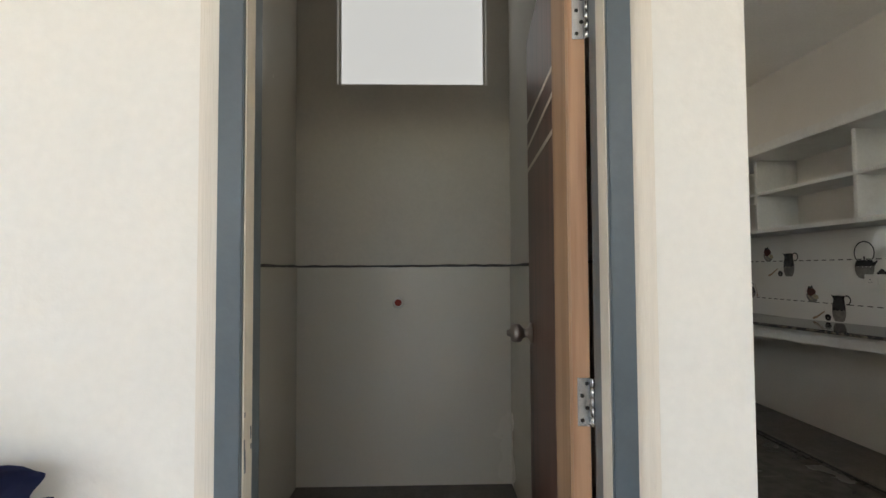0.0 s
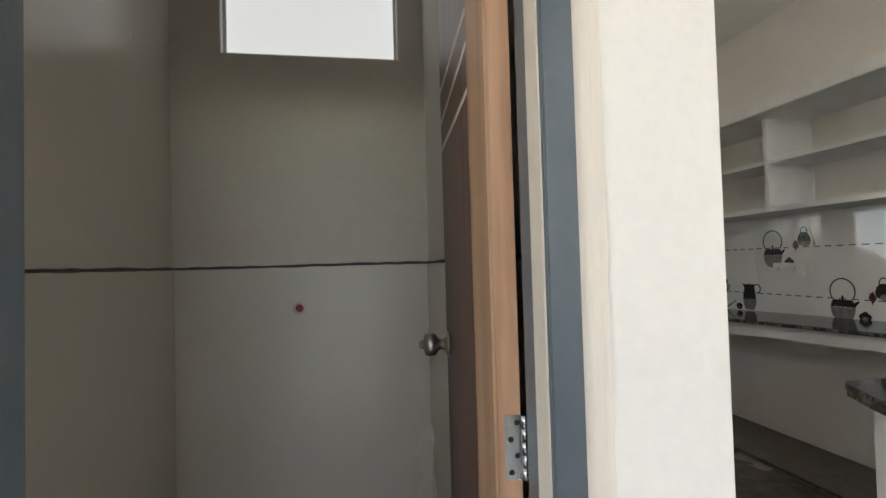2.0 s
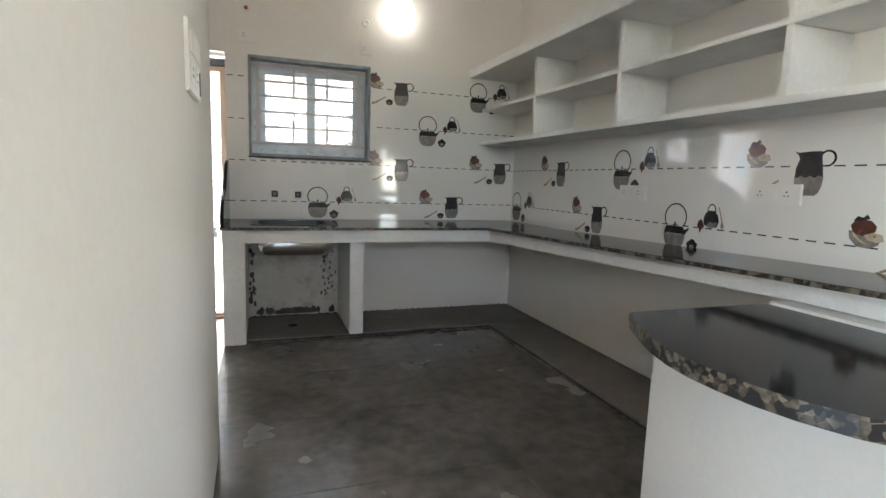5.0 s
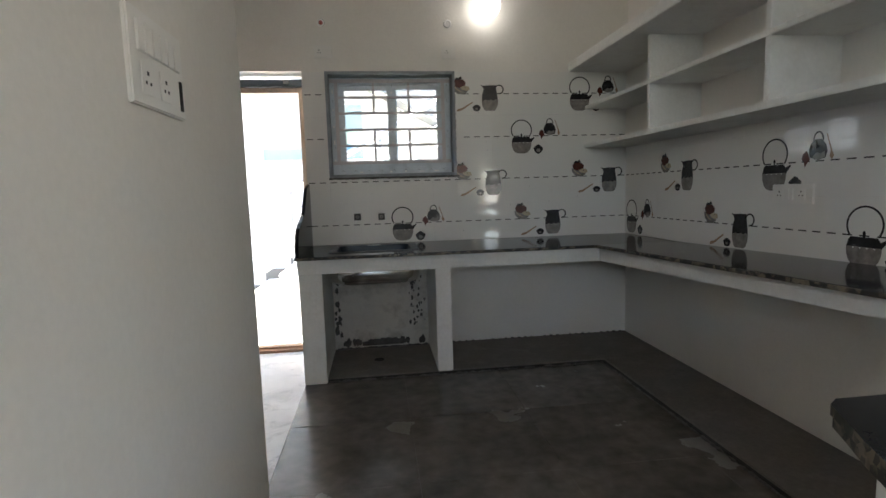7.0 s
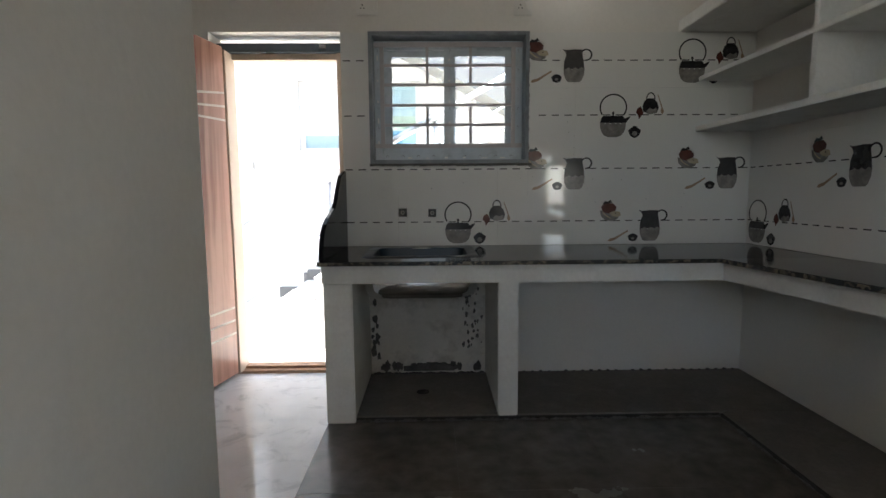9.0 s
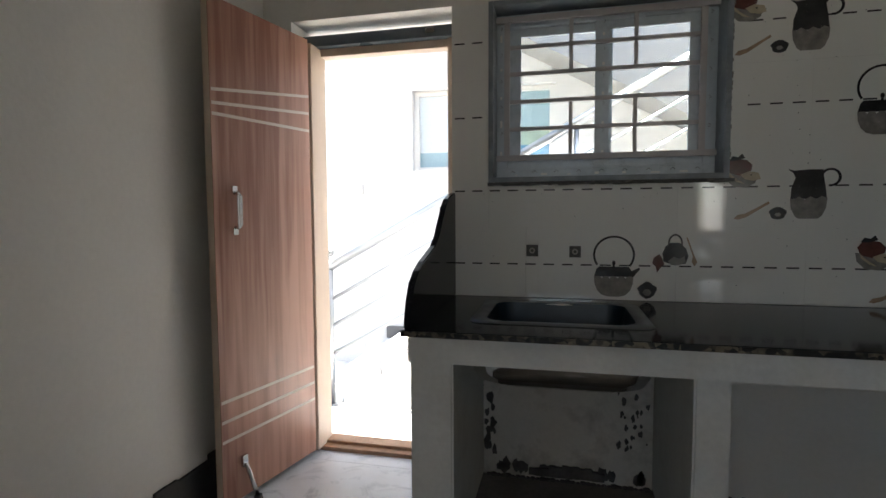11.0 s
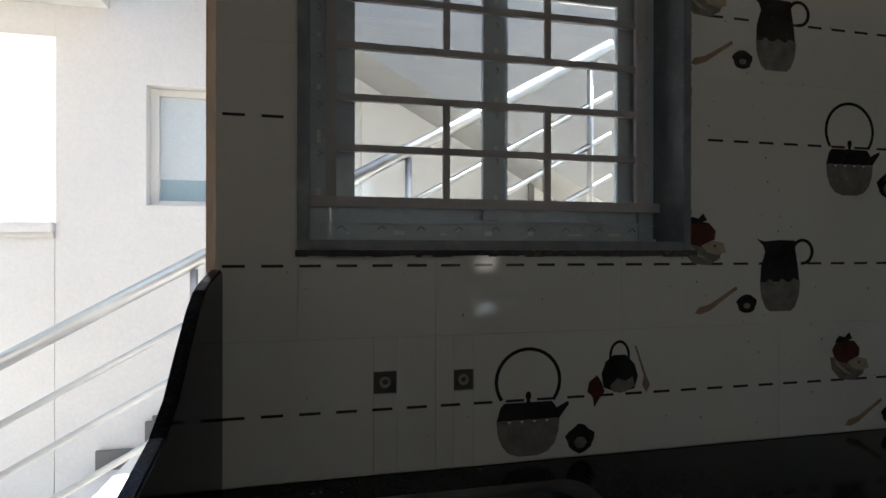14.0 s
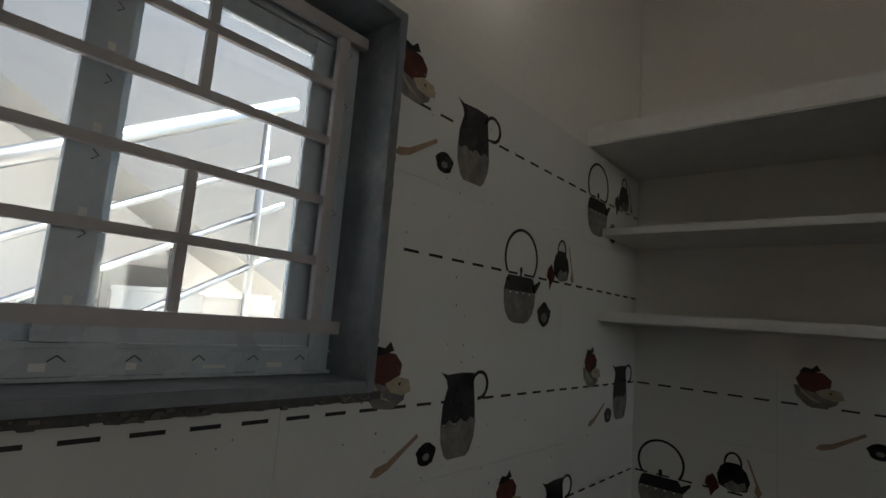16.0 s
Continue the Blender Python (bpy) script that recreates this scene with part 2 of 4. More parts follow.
DULL_STEEL = surface("dusty_dull_steel", (0.13, 0.13, 0.13), 0.4, metal=1.0, big=0.2, bump=0.05, scale=14)
SINK_BLUE = surface("blue_protective_film", (0.002, 0.016, 0.03), 0.4, big=0.2, bump=0.05, scale=6)
CLOTH = surface("navy_cloth", (0.012, 0.016, 0.06), 0.9, big=0.3, scale=12)
MORTAR = surface("mortar_smear", (0.1, 0.095, 0.09), 0.95, big=0.3, small=0.2, scale=14, bump=0.8, bump_scale=60)

glass, gn, gl, gb = nodes_of("clear_glass")
gb.inputs["Base Color"].default_value = (0.9, 0.95, 0.95, 1)
gb.inputs["Roughness"].default_value = 0.02
gb.inputs["IOR"].default_value = 1.45
gb.inputs["Transmission Weight"].default_value = 1.0
bulb_glow, en, el, eb = nodes_of("bulb_glow")
eb.inputs["Emission Color"].default_value = (1, 0.97, 0.92, 1)
eb.inputs["Emission Strength"].default_value = 0.4
# ventilator pane glows by itself, standing in for daylight from outside
sky_win, sn, sl, sb = nodes_of("window_daylight")
sb.inputs["Base Color"].default_value = (0.75, 0.77, 0.78, 1)
sb.inputs["Emission Color"].default_value = (0.9, 0.95, 1.0, 1)
sb.inputs["Emission Strength"].default_value = 0.055

# ---- builders ----
WORLD = {}


def thing(name, at, label, category, group="", kind=""):
    ob = new(name)
    ob.empty_display_size = 0.1
    ob.location = at
    WORLD[ob] = Matrix.Translation(at)
    return tagged(ob, label, category, group, kind)


def part(name, bm, mats, parent=None, label="", category="", group="", kind="", smooth=False):
    me = bpy.data.meshes.new(name)
    bm.normal_update()
    bm.to_mesh(me)
    bm.free()
    if smooth:
        for p in me.polygons:
            p.use_smooth = True
    for m in (mats if isinstance(mats, (list, tuple)) else [mats]):
        me.materials.append(m)
    ob = new(name, me)
    WORLD[ob] = Matrix()
    if parent:
        ob.parent = parent
        ob.matrix_parent_inverse = WORLD[parent].inverted()
    return tagged(ob, label, category, group, kind)


def box(bm, x0, x1, y0, y1, z0, z1, mi=0, bevel=0.0):
    vs = [bm.verts.new(p) for p in itertools.product(sorted((x0, x1)), sorted((y0, y1)), sorted((z0, z1)))]
    fs = [bm.faces.new([vs[i] for i in f]) for f in ((0, 1, 3, 2), (4, 6, 7, 5), (0, 4, 5, 1), (2, 3, 7, 6), (0, 2, 6, 4), (1, 5, 7, 3))]
    for f in fs:
        f.material_index = mi
    if bevel:
        bmesh.ops.bevel(bm, geom=list({e for f in fs for e in f.edges}), offset=bevel, segments=2, affect="EDGES", material=-1)
    return vs


def boxes(*args, bevel=0.0):
    bm = bmesh.new()
    for a in args:
        box(bm, *a, bevel=bevel)
    return bm


def prism(bm, pts, to3, depth, mi=0):
    """A closed outline in 2D, made solid: to3(u, v, w) gives the place."""
    a = [bm.verts.new(to3(u, v, 0)) for u, v in pts]
    b = [bm.verts.new(to3(u, v, depth)) for u, v in pts]
    fs = [bm.faces.new(a), bm.faces.new(b[::-1])]
    for i in range(len(pts)):
        j = (i + 1) % len(pts)
        fs.append(bm.faces.new((a[j], a[i], b[i], b[j])))
    for f in fs:
        f.material_index = mi
    return fs


def tube(bm, points, r, sides=10, mi=0, caps=True):
    pts = [Vector(p) for p in points]
    rings = []
    up = Vector((0.13, 0.31, 0.94)).normalized()
    for i, p in enumerate(pts):
        d = (pts[min(i + 1, len(pts) - 1)] - pts[max(i - 1, 0)]).normalized()
        s = d.cross(up).normalized()
        w = s.cross(d)
        rr = r[i] if isinstance(r, (list, tuple)) else r
        rings.append([bm.verts.new(p + rr * (math.cos(a) * s + math.sin(a) * w)) for a in (2 * math.pi * k / sides for k in range(sides))])
    for a, b in zip(rings, rings[1:]):
        for k in range(sides):
            f = bm.faces.new((a[k], a[(k + 1) % sides], b[(k + 1) % sides], b[k]))
            f.material_index, f.smooth = mi, True
    if caps:
        bm.faces.new(rings[0][::-1]).material_index = mi
        bm.faces.new(rings[-1]).material_index = mi


def lathe(bm, profile, m, sides=24, mi=0):
    """profile: rows of radius, height along the local z of the pose m."""
    rings = [[bm.verts.new(m @ Vector((max(r, 1e-4) * math.cos(a), max(r, 1e-4) * math.sin(a), h))) for a in (2 * math.pi * k / sides for k in range(sides))] for r, h in profile]
    for a, b in zip(rings, rings[1:]):
        for k in range(sides):
            f = bm.faces.new((a[k], a[(k + 1) % sides], b[(k + 1) % sides], b[k]))
            f.material_index, f.smooth = mi, True


def wall_with_holes(name, axis, at, thick, u0, u1, z0, z1, holes, mat, **kw):
    """A wall at axis = at .. at + thick, from u0 to u1, with holes (u0, u1, z0, z1), from butted blocks."""
    us = sorted({u0, u1, *(h[0] for h in holes), *(h[1] for h in holes)})
    zs = sorted({z0, z1, *(h[2] for h in holes), *(h[3] for h in holes)})
    bm = bmesh.new()
    grid = {}
    for ua, ub in zip(us, us[1:]):
        for za, zb in zip(zs, zs[1:]):
            cu, cz = (ua + ub) / 2, (za + zb) / 2
            if not any(h[0] < cu < h[1] and h[2] < cz < h[3] for h in holes):
                grid[(ua, za)] = (ua, ub, za, zb)
    for ua, ub, za, zb in grid.values():
        if axis == "y":
            box(bm, ua, ub, at, at + thick, za, zb)
        else:
            box(bm, at, at + thick, ua, ub, za, zb)
    bmesh.ops.remove_doubles(bm, verts=bm.verts, dist=1e-5)
    seen = collections.Counter(tuple(sorted(v.index for v in f.verts)) for f in (bm.verts.index_update(), bm.faces)[1])
    bmesh.ops.delete(bm, geom=[f for f in bm.faces if seen[tuple(sorted(v.index for v in f.verts))] > 1], context="FACES_ONLY")
    return part(name, bm, mat, kind="structure", **kw)


# ---- plan ----
TW, TH = 0.446, 0.305          # a wall tile
ROWS_Z = [0.936, 1.241, 1.545, 1.85]
XR = 2.37                      # right wall
TOP = 2.005                    # door and tile height
CEIL_Z = 2.78
YA, YB = -3.872, -1.985         # front and far end of the toilet block
XA0, XA1 = 0.095, 0.065        # its kitchen face there
XL = -0.88                     # recess wall beside the back door
WX0, WX1, WZ0, WZ1 = 0.157, 1.067, 1.275, 2.006
CT = 0.797                     # worktop
CY, CX = -0.70, 1.83           # front edges of the two runs
HX0, HX1, HY = -4.2, 4.4, -9.0 # the hall behind
TY = -2.236                    # toilet back wall
TXL, TXR = -1.093, -0.048       # toilet side walls

# ---- structure ----
part("ground", boxes((-60, 60, -60, 60, -0.6, -0.32)), GROUND, kind="structure")
part("floor", boxes((HX0 - 0.3, 0.0, HY - 0.3, -0.001, -0.3, 0.0), (-0.8, 0.0, 0.0, 0.22, -0.3, -0.0)), LIGHT_FLOOR, kind="structure")
part("kitchen_floor", boxes((0.001, HX1 + 0.3, HY - 0.3, -0.001, -0.3, 0.0)), FLOOR_JOINT, kind="structure")
part("ceiling", boxes((HX0 - 0.3, HX1 + 0.3, HY - 0.3, 0.23, CEIL_Z, CEIL_Z + 0.15)), CEIL, kind="structure")
wall_north = wall_with_holes("wall_north", "y", 0.012, 0.22, XL - 0.25, XR + 0.25, -0.3, CEIL_Z,
                             [(-0.80, 0.0, -0.3, 2.012), (WX0 + 0.012, WX1 - 0.012, WZ0 + 0.012, WZ1 - 0.012)], WALL)
wall_east = part("wall_east", boxes((XR + 0.012, XR + 0.23, -4.3, 0.011, -0.3, CEIL_Z)), WALL, kind="structure")
part("wall_recess", boxes((XL - 0.2, XL, YB - 0.1, 0.011, 0, CEIL_Z)), WALL, kind="structure")
# toilet block: its kitchen side stands a little askew
bm = bmesh.new()
prism(bm, [(TXR, YA), (XA0, YA), (XA1, YB), (TXL - 0.15, YB), (TXL - 0.15, TY + 0.133), (TXR, TY + 0.133)], lambda u, v, w: Vector((u, v, w)), CEIL_Z)
block = part("wall_toilet_side", bm, WALL, kind="structure")
part("wall_toilet_west", boxes((TXL - 0.15, TXL, YA + 0.121, TY - 0.001, 0, CEIL_Z)), TOILET_TILE, kind="structure")
DX0, DX1, DZ = -0.80, -0.109, 2.05
part("wall_toilet_front", boxes((HX0, DX0, YA, YA + 0.12, 0, CEIL_Z), (DX0, DX1, YA, YA + 0.12, DZ, CEIL_Z), (DX1, TXR, YA, YA + 0.12, 0, CEIL_Z)), WALL, kind="structure")
TWX0, TWX1, TWZ0, TWZ1 = -0.904, -0.155, 2.098, 2.64
wall_with_holes("wall_toilet_back", "y", TY + 0.012, 0.12, TXL - 0.15, TXR, 0, CEIL_Z, [(TWX0, TWX1, TWZ0, TWZ1)], TOILET_PAINT)
part("toilet_floor", boxes((TXL, TXR, YA + 0.121, TY + 0.01, 0.0, 0.16)), LEDGE, kind="structure")
# hall, unseen; its west, east and high south openings are assumed for the lamps
wall_with_holes("wall_hall_west", "x", HX0 - 0.2, 0.2, HY, YA + 0.12, 0, CEIL_Z, [(-7.8, -5.4, 0.4, 2.6)], WALL)
wall_with_holes("wall_hall_east", "x", HX1, 0.2, HY, -4.3, 0, CEIL_Z, [(-7.1, -5.5, 0.95, 2.25)], WALL)
part("wall_hall_return", boxes((XR + 0.23, HX1, -4.3, -4.1, 0, CEIL_Z)), WALL, kind="structure")
wall_with_holes("wall_south", "y", HY - 0.2, 0.2, HX0 - 0.2, HX1 + 0.2, 0, CEIL_Z, [(3.1, 3.6, 0.8, 1.94), (-2.1, 1.1, 1.96, 2.65)], WALL)
# plaster edge strips round the toilet door
for x0, x1 in ((DX0 - 0.034, DX0 - 0.001), (DX1 + 0.001, DX1 + 0.04)):
    part("trim", boxes((x0, x1, YA - 0.003, YA - 0.0003, 0, 2.07)), STRIP, kind="structure")


# ---- toilet door frame and door ----
frame_1 = thing("door_frame", ((DX0 + DX1) / 2, YA + 0.05, 0), "grey-blue painted door frame with a bare cream rebate, chipped paint", "door frame")
for sx, x in ((1, DX0), (-1, DX1)):
    part("jamb", boxes((x, x + sx * 0.0415, YA - 0.012, YA + 0.085, 0, DZ), bevel=0.002), GREY_PAINT, frame_1)
    part("jamb_stop", boxes((x, x + sx * 0.028, YA + 0.0855, YA + 0.119, 0, DZ), bevel=0.001), GREY_PAINT, frame_1)
    part("rebate", boxes((x + sx * 0.042, x + sx * 0.0445, YA - 0.004, YA + 0.036, 0, DZ - 0.05)), CREAM_PAINT, frame_1, "cream primer with flaking grey paint")
part("head", boxes((DX0 + 0.0435, DX1 - 0.0435, YA - 0.012, YA + 0.10, DZ - 0.05, DZ), bevel=0.002), GREY_PAINT, frame_1)
bm = bmesh.new()
rng = random.Random(4)
for _ in range(26):
    z = rng.choice((rng.uniform(0.45, 0.8), rng.uniform(0.55, 0.75), rng.uniform(0.85, 0.95)))
    h = rng.uniform(0.006, 0.03)
    y = YA + rng.choice((-0.004, 0.026)) + rng.uniform(0, 0.004)
    box(bm, DX0 + 0.0447, DX0 + 0.0454, y, y + rng.uniform(0.003, 0.007), z, z + h)
part("paint_flakes", bm, GREY_PAINT, frame_1, "flakes of grey paint", kind="stuff")


def leaf_door(name, hinge, far, z0, z1, thick, face, edge1, edge2, inlays, label, flip=1, stile=0.0):
    """A door leaf from its hinge side to its free side, with inlaid strips on the face that looks into the room."""
    h, f = Vector((*hinge, 0)), Vector((*far, 0))
    d = (f - h).normalized()
    n = Vector((d.y, -d.x, 0)) * flip
    L = (f - h).length
    root = thing(name, (h.x, h.y, 0), label, "door")
    def to(u, v, w):
        return h + d * u + n * v + Vector((0, 0, w))
    def slab(nm, u0, u1, v0, v1, w0, w1, mat, lab=""):
        bm = bmesh.new()
        vs = box(bm, u0, u1, v0, v1, w0, w1)
        for q in vs:
            q.co = to(*q.co)
        bmesh.ops.recalc_face_normals(bm, faces=bm.faces)
        return part(nm, bm, mat, root, lab)
    slab("panel", max(0.002, stile), L, -0.004, 0, z0, z1, face, "wood-grain laminate face")
    if stile:
        slab("stile", -0.003, stile - 0.0015, -0.004, 0.0005, z0, z1, edge1, "planed bare teak stile")
    slab("core", 0, L, -thick, -0.0045, z0, z1, edge1)
    slab("lipping", -0.004, -0.0005, -thick, -0.0045 if stile else -thick * 0.52, z0, z1, edge2, "raw knotty teak edge")
    for k, (wa, wb) in enumerate(inlays):
        bm = bmesh.new()
        t = 0.006
        a0 = stile + 0.004
        prism(bm, [(a0, wa - t), (L - 0.004, wb - t), (L - 0.004, wb + t), (a0, wa + t)], lambda u, v, w: to(u, 0.0006 - w, v), 0.003)
        bmesh.ops.recalc_face_normals(bm, faces=bm.faces)
        part("inlay", bm, INLAY, root, "pale diagonal groove")
    return root, to, slab


toilet_door, tto, tslab = leaf_door("toilet_door", (-0.188, YA + 0.114), (-0.135, YA + 0.762), 0.17, 1.92, 0.037, DARK_LAMINATE, RAW_WOOD_B, RAW_WOOD,
                                    [(1.641, 1.658), (1.581, 1.574), (1.498, 1.502)], "half-open red-brown laminate door with a raw teak edge and three pale diagonal grooves", -1, 0.157)
bm = bmesh.new()
km = Matrix.Translation(tto(0.583, 0.0, 0.996)) @ (tto(0, 1, 0) - tto(0, 0, 0)).to_track_quat("Z", "Y").to_matrix().to_4x4()
lathe(bm, [(0, 0), (0.03, 0.001), (0.031, 0.006), (0.018, 0.012), (0.013, 0.02), (0.016, 0.028), (0.027, 0.036), (0.0285, 0.05), (0.026, 0.062), (0.012, 0.066), (0.010, 0.072), (0.009, 0.076), (0, 0.077)], km, 28)
part("knob", bm, BRUSHED, toilet_door, "brushed steel door knob", smooth=True)
for z in (0.940, 1.677):
    tslab("hinge", -0.0055, -0.0042, -0.037, -0.013, z - 0.045, z + 0.045, STEEL, "steel butt hinge")
    bm = bmesh.new()
    for k in range(5):
        p = tto(-0.008, -0.042, z - 0.045 + 0.018 * k)
        tube(bm, [p + Vector((0, 0, 0.001)), p + Vector((0, 0, 0.017))], 0.0045, 10)
    part("hinge_knuckle", bm, STEEL, toilet_door)
    bm = bmesh.new()
    for k in range(4):
        p = tto(-0.0055, -0.026 - (0.005 if k % 2 else -0.004), z - 0.034 + 0.0227 * k)
        lathe(bm, [(0, 0.0006), (0.0036, 0.0006), (0.004, 0)], Matrix.Translation(p) @ Vector((tto(-1, 0, 0) - tto(0, 0, 0))).to_track_quat("Z", "Y").to_matrix().to_4x4(), 10)
    part("screws", bm, DARK, toilet_door)

# ---- toilet inside ----
LZ = 1.203
sp = 0.60
part("tiling", boxes((TXL, TXR - 0.001, TY, TY + 0.011, 0.16, LZ), bevel=0.001), TOILET_TILE, kind="structure")
part("tiling_side", boxes((TXL + 0.0005, TXL + 0.008, YA + 0.125, TY - 0.001, 0.16, LZ)), TOILET_TILE, kind="structure")
part("tiling_side", boxes((TXR - 0.008, TXR - 0.001, YA + 0.125, TY - 0.001, 0.16, LZ)), TOILET_TILE, kind="structure")
bm = bmesh.new()
rng = random.Random(7)
def ragged(bm, p, q, r):
    p, q = Vector(p), Vector(q)
    k = 24
    tube(bm, [p.lerp(q, i / k) + Vector((0, 0, rng.uniform(-0.0015, 0.0015))) for i in range(k + 1)], [r * rng.uniform(0.7, 1.2) for _ in range(k + 1)], 6)
ragged(bm, (TXL + 0.006, TY - 0.0005, LZ + 0.004), (TXR - 0.008, TY - 0.0005, LZ + 0.004), 0.006)
ragged(bm, (TXL + 0.006, YA + 0.13, LZ + 0.004), (TXL + 0.006, TY, LZ + 0.004), 0.006)
ragged(bm, (TXR - 0.007, YA + 0.13, LZ + 0.004), (TXR - 0.007, TY, LZ + 0.004), 0.006)
part("trim", bm, MORTAR, kind="structure")
pipe = thing("pipe_stub", (-0.599, TY, 1.03), "white pipe stub with a dark red plug in cream tiles", "pipe")
pm = Matrix.Translation((-0.599, TY, 1.03)) @ pose(0, 0, 0, 90)
bm = bmesh.new()
lathe(bm, [(0.0, 0.0005), (0.027, 0.001), (0.027, 0.012), (0.019, 0.016), (0.017, 0.016), (0.017, 0.004)], pm)
part("collar", bm, PLASTIC, pipe, smooth=True)
bm = bmesh.new()
lathe(bm, [(0.0165, 0.006), (0.014, 0.010), (0, 0.011)], pm)
part("plug", bm, RED, pipe)
vent = thing("ventilator_window", ((TWX0 + TWX1) / 2, TY + 0.07, TWZ0), "white frosted ventilator window high in the toilet wall", "window")
part("frame", boxes((TWX0, TWX0 + 0.018, TY + 0.06, TY + 0.10, TWZ0, TWZ1), (TWX1 - 0.018, TWX1, TY + 0.06, TY + 0.10, TWZ0, TWZ1),
                    (TWX0 + 0.018, TWX1 - 0.018, TY + 0.06, TY + 0.10, TWZ0, TWZ0 + 0.018), (TWX0 + 0.018, TWX1 - 0.018, TY + 0.06, TY + 0.10, TWZ1 - 0.018, TWZ1)), PLASTIC, vent)
part("pane", boxes((TWX0 + 0.018, TWX1 - 0.018, TY + 0.075, TY + 0.082, TWZ0 + 0.018, TWZ1 - 0.018)), sky_win, vent, "frosted pane with a glow in place of daylight")
part("reveal", boxes((TWX0 + 0.0005, TWX0 + 0.006, TY + 0.013, TY + 0.059, TWZ0 + 0.006, TWZ1 - 0.0005), (TWX1 - 0.006, TWX1 - 0.0005, TY + 0.013, TY + 0.059, TWZ0 + 0.006, TWZ1 - 0.0005),
                     (TWX0 + 0.0005, TWX1 - 0.0005, TY + 0.013, TY + 0.059, TWZ0 + 0.0005, TWZ0 + 0.006)), PLASTIC, vent)
bm = bmesh.new()
rng = random.Random(3)
N = 14
g = [[None] * (N + 1) for _ in range(N + 1)]
for i in range(N + 1):
    for j in range(N + 1):
        u, v = i / N, j / N
        x = -1.305 + 0.27 * u
        z = 0.92 - 0.30 * v * (1 - 0.75 * u) - 0.02 * u * u
        y = YA - 0.03 - 0.05 * math.sin(7 * u + 3 * v) ** 2 * (1 - u * 0.6) - 0.02 * math.sin(11 * v + 2 * u) - 0.02
        g[i][j] = bm.verts.new((x, min(y, YA - 0.01), z))
for i in range(N):
    for j in range(N):
        bm.faces.new((g[i][j], g[i + 1][j], g[i + 1][j + 1], g[i][j + 1]))
bmesh.ops.solidify(bm, geom=bm.faces[:], thickness=0.003)
part("hanging_cloth", bm, CLOTH, None, "dark navy cloth hanging on the cream wall", "cloth", smooth=True)

# ---- back door ----
FY0, FY1 = 0.04, 0.19
frame_2 = thing("door_frame", (-0.4, 0.1, 0), "pale wood back door frame with a dark grey head and a brown threshold", "door frame")
part("jamb", boxes((-0.735, -0.665, FY0, FY1, 0.02, 1.925), bevel=0.003), FRAME_WOOD, frame_2)
part("jamb", boxes((-0.045, -0.002, FY0 + 0.08, FY1, 0.02, 1.925), bevel=0.003), FRAME_WOOD, frame_2)
part("jamb_infill", boxes((-0.798, -0.736, 0.0, FY1, 0.0, 2.01)), WALL, frame_2, "cream plaster beside the frame")
part("head", boxes((-0.735, -0.002, FY0 + 0.06, FY1, 1.926, 1.975), bevel=0.002), GREY_PAINT, frame_2, "dark grey painted head")
part("head_stop", boxes((-0.664, -0.046, FY0 + 0.10, FY1 + 0.01, 1.89, 1.925), bevel=0.002), FRAME_WOOD, frame_2)
part("threshold", boxes((-0.735, -0.002, FY0 + 0.05, FY1 + 0.02, 0.0005, 0.02), (-0.72, -0.002, FY0 + 0.09, FY1 + 0.02, 0.0205, 0.035), bevel=0.002), RAW_WOOD_B, frame_2)
part("latch_plate", boxes((-0.14, -0.10, FY0 + 0.056, FY0 + 0.0595, 1.945, 1.965)), STEEL, frame_2)
back_door, bto, bslab = leaf_door("back_door", (-0.672, 0.03), (-0.783, -0.505), 0.03, 1.935, 0.035, LAMINATE, FRAME_WOOD, RAW_WOOD,
                                  [(1.681, 1.60), (1.605, 1.552), (1.527, 1.514), (0.434, 0.437), (0.358, 0.36), (0.28, 0.283)], "open brown wood-grain laminate back door with pale inlaid lines", -1)
hc = 1.162
bm = bmesh.new()
for q in box(bm, 0.437, 0.463, 0.020, 0.034, hc - 0.062, hc + 0.062, bevel=0.0):
    q.co = bto(*q.co)
bmesh.ops.recalc_face_normals(bm, faces=bm.faces)
bmesh.ops.bevel(bm, geom=bm.edges[:], offset=0.006, segments=3, affect="EDGES")
for dz in (-0.066, 0.066):
    tube(bm, [bto(0.45, 0.0, hc + dz), bto(0.45, 0.020, hc + dz), bto(0.45, 0.027, hc + dz * 0.85)], 0.007, 12)
part("handle", bm, STEEL, back_door, "flat chrome pull handle")
for dz in (-0.08, 0.08):
    bslab("handle_foot", 0.438, 0.462, 0.0005, 0.005, hc + dz - 0.013, hc + dz + 0.013, STEEL)
bm = bmesh.new()
tube(bm, [bto(0.445, 0.012, 0.17), bto(0.425, 0.05, 0.035)], 0.009, 10)
part("stay_arm", bm, STEEL, back_door, "steel door stay")
bm = bmesh.new()
tube(bm, [bto(0.425, 0.05, 0.036), bto(0.422, 0.056, 0.006)], 0.016, 12)
part("stay_foot", bm, BLACK_RUBBER, back_door, "black rubber foot")
bslab("stay_bracket", 0.432, 0.458, 0.0005, 0.012, 0.155, 0.20, STEEL)

# ---- recess skirting ----
bm = bmesh.new()
rng = random.Random(9)
y = YB
while y < -0.02:
    y2 = min(y + rng.uniform(0.04, 0.1), -0.01)
    box(bm, XL + 0.0005, XL + 0.012, y, y2, 0.0005, 0.205 + rng.uniform(-0.012, 0.014))
    y = y2
part("baseboard", bm, EDGE_DIRT, kind="structure")

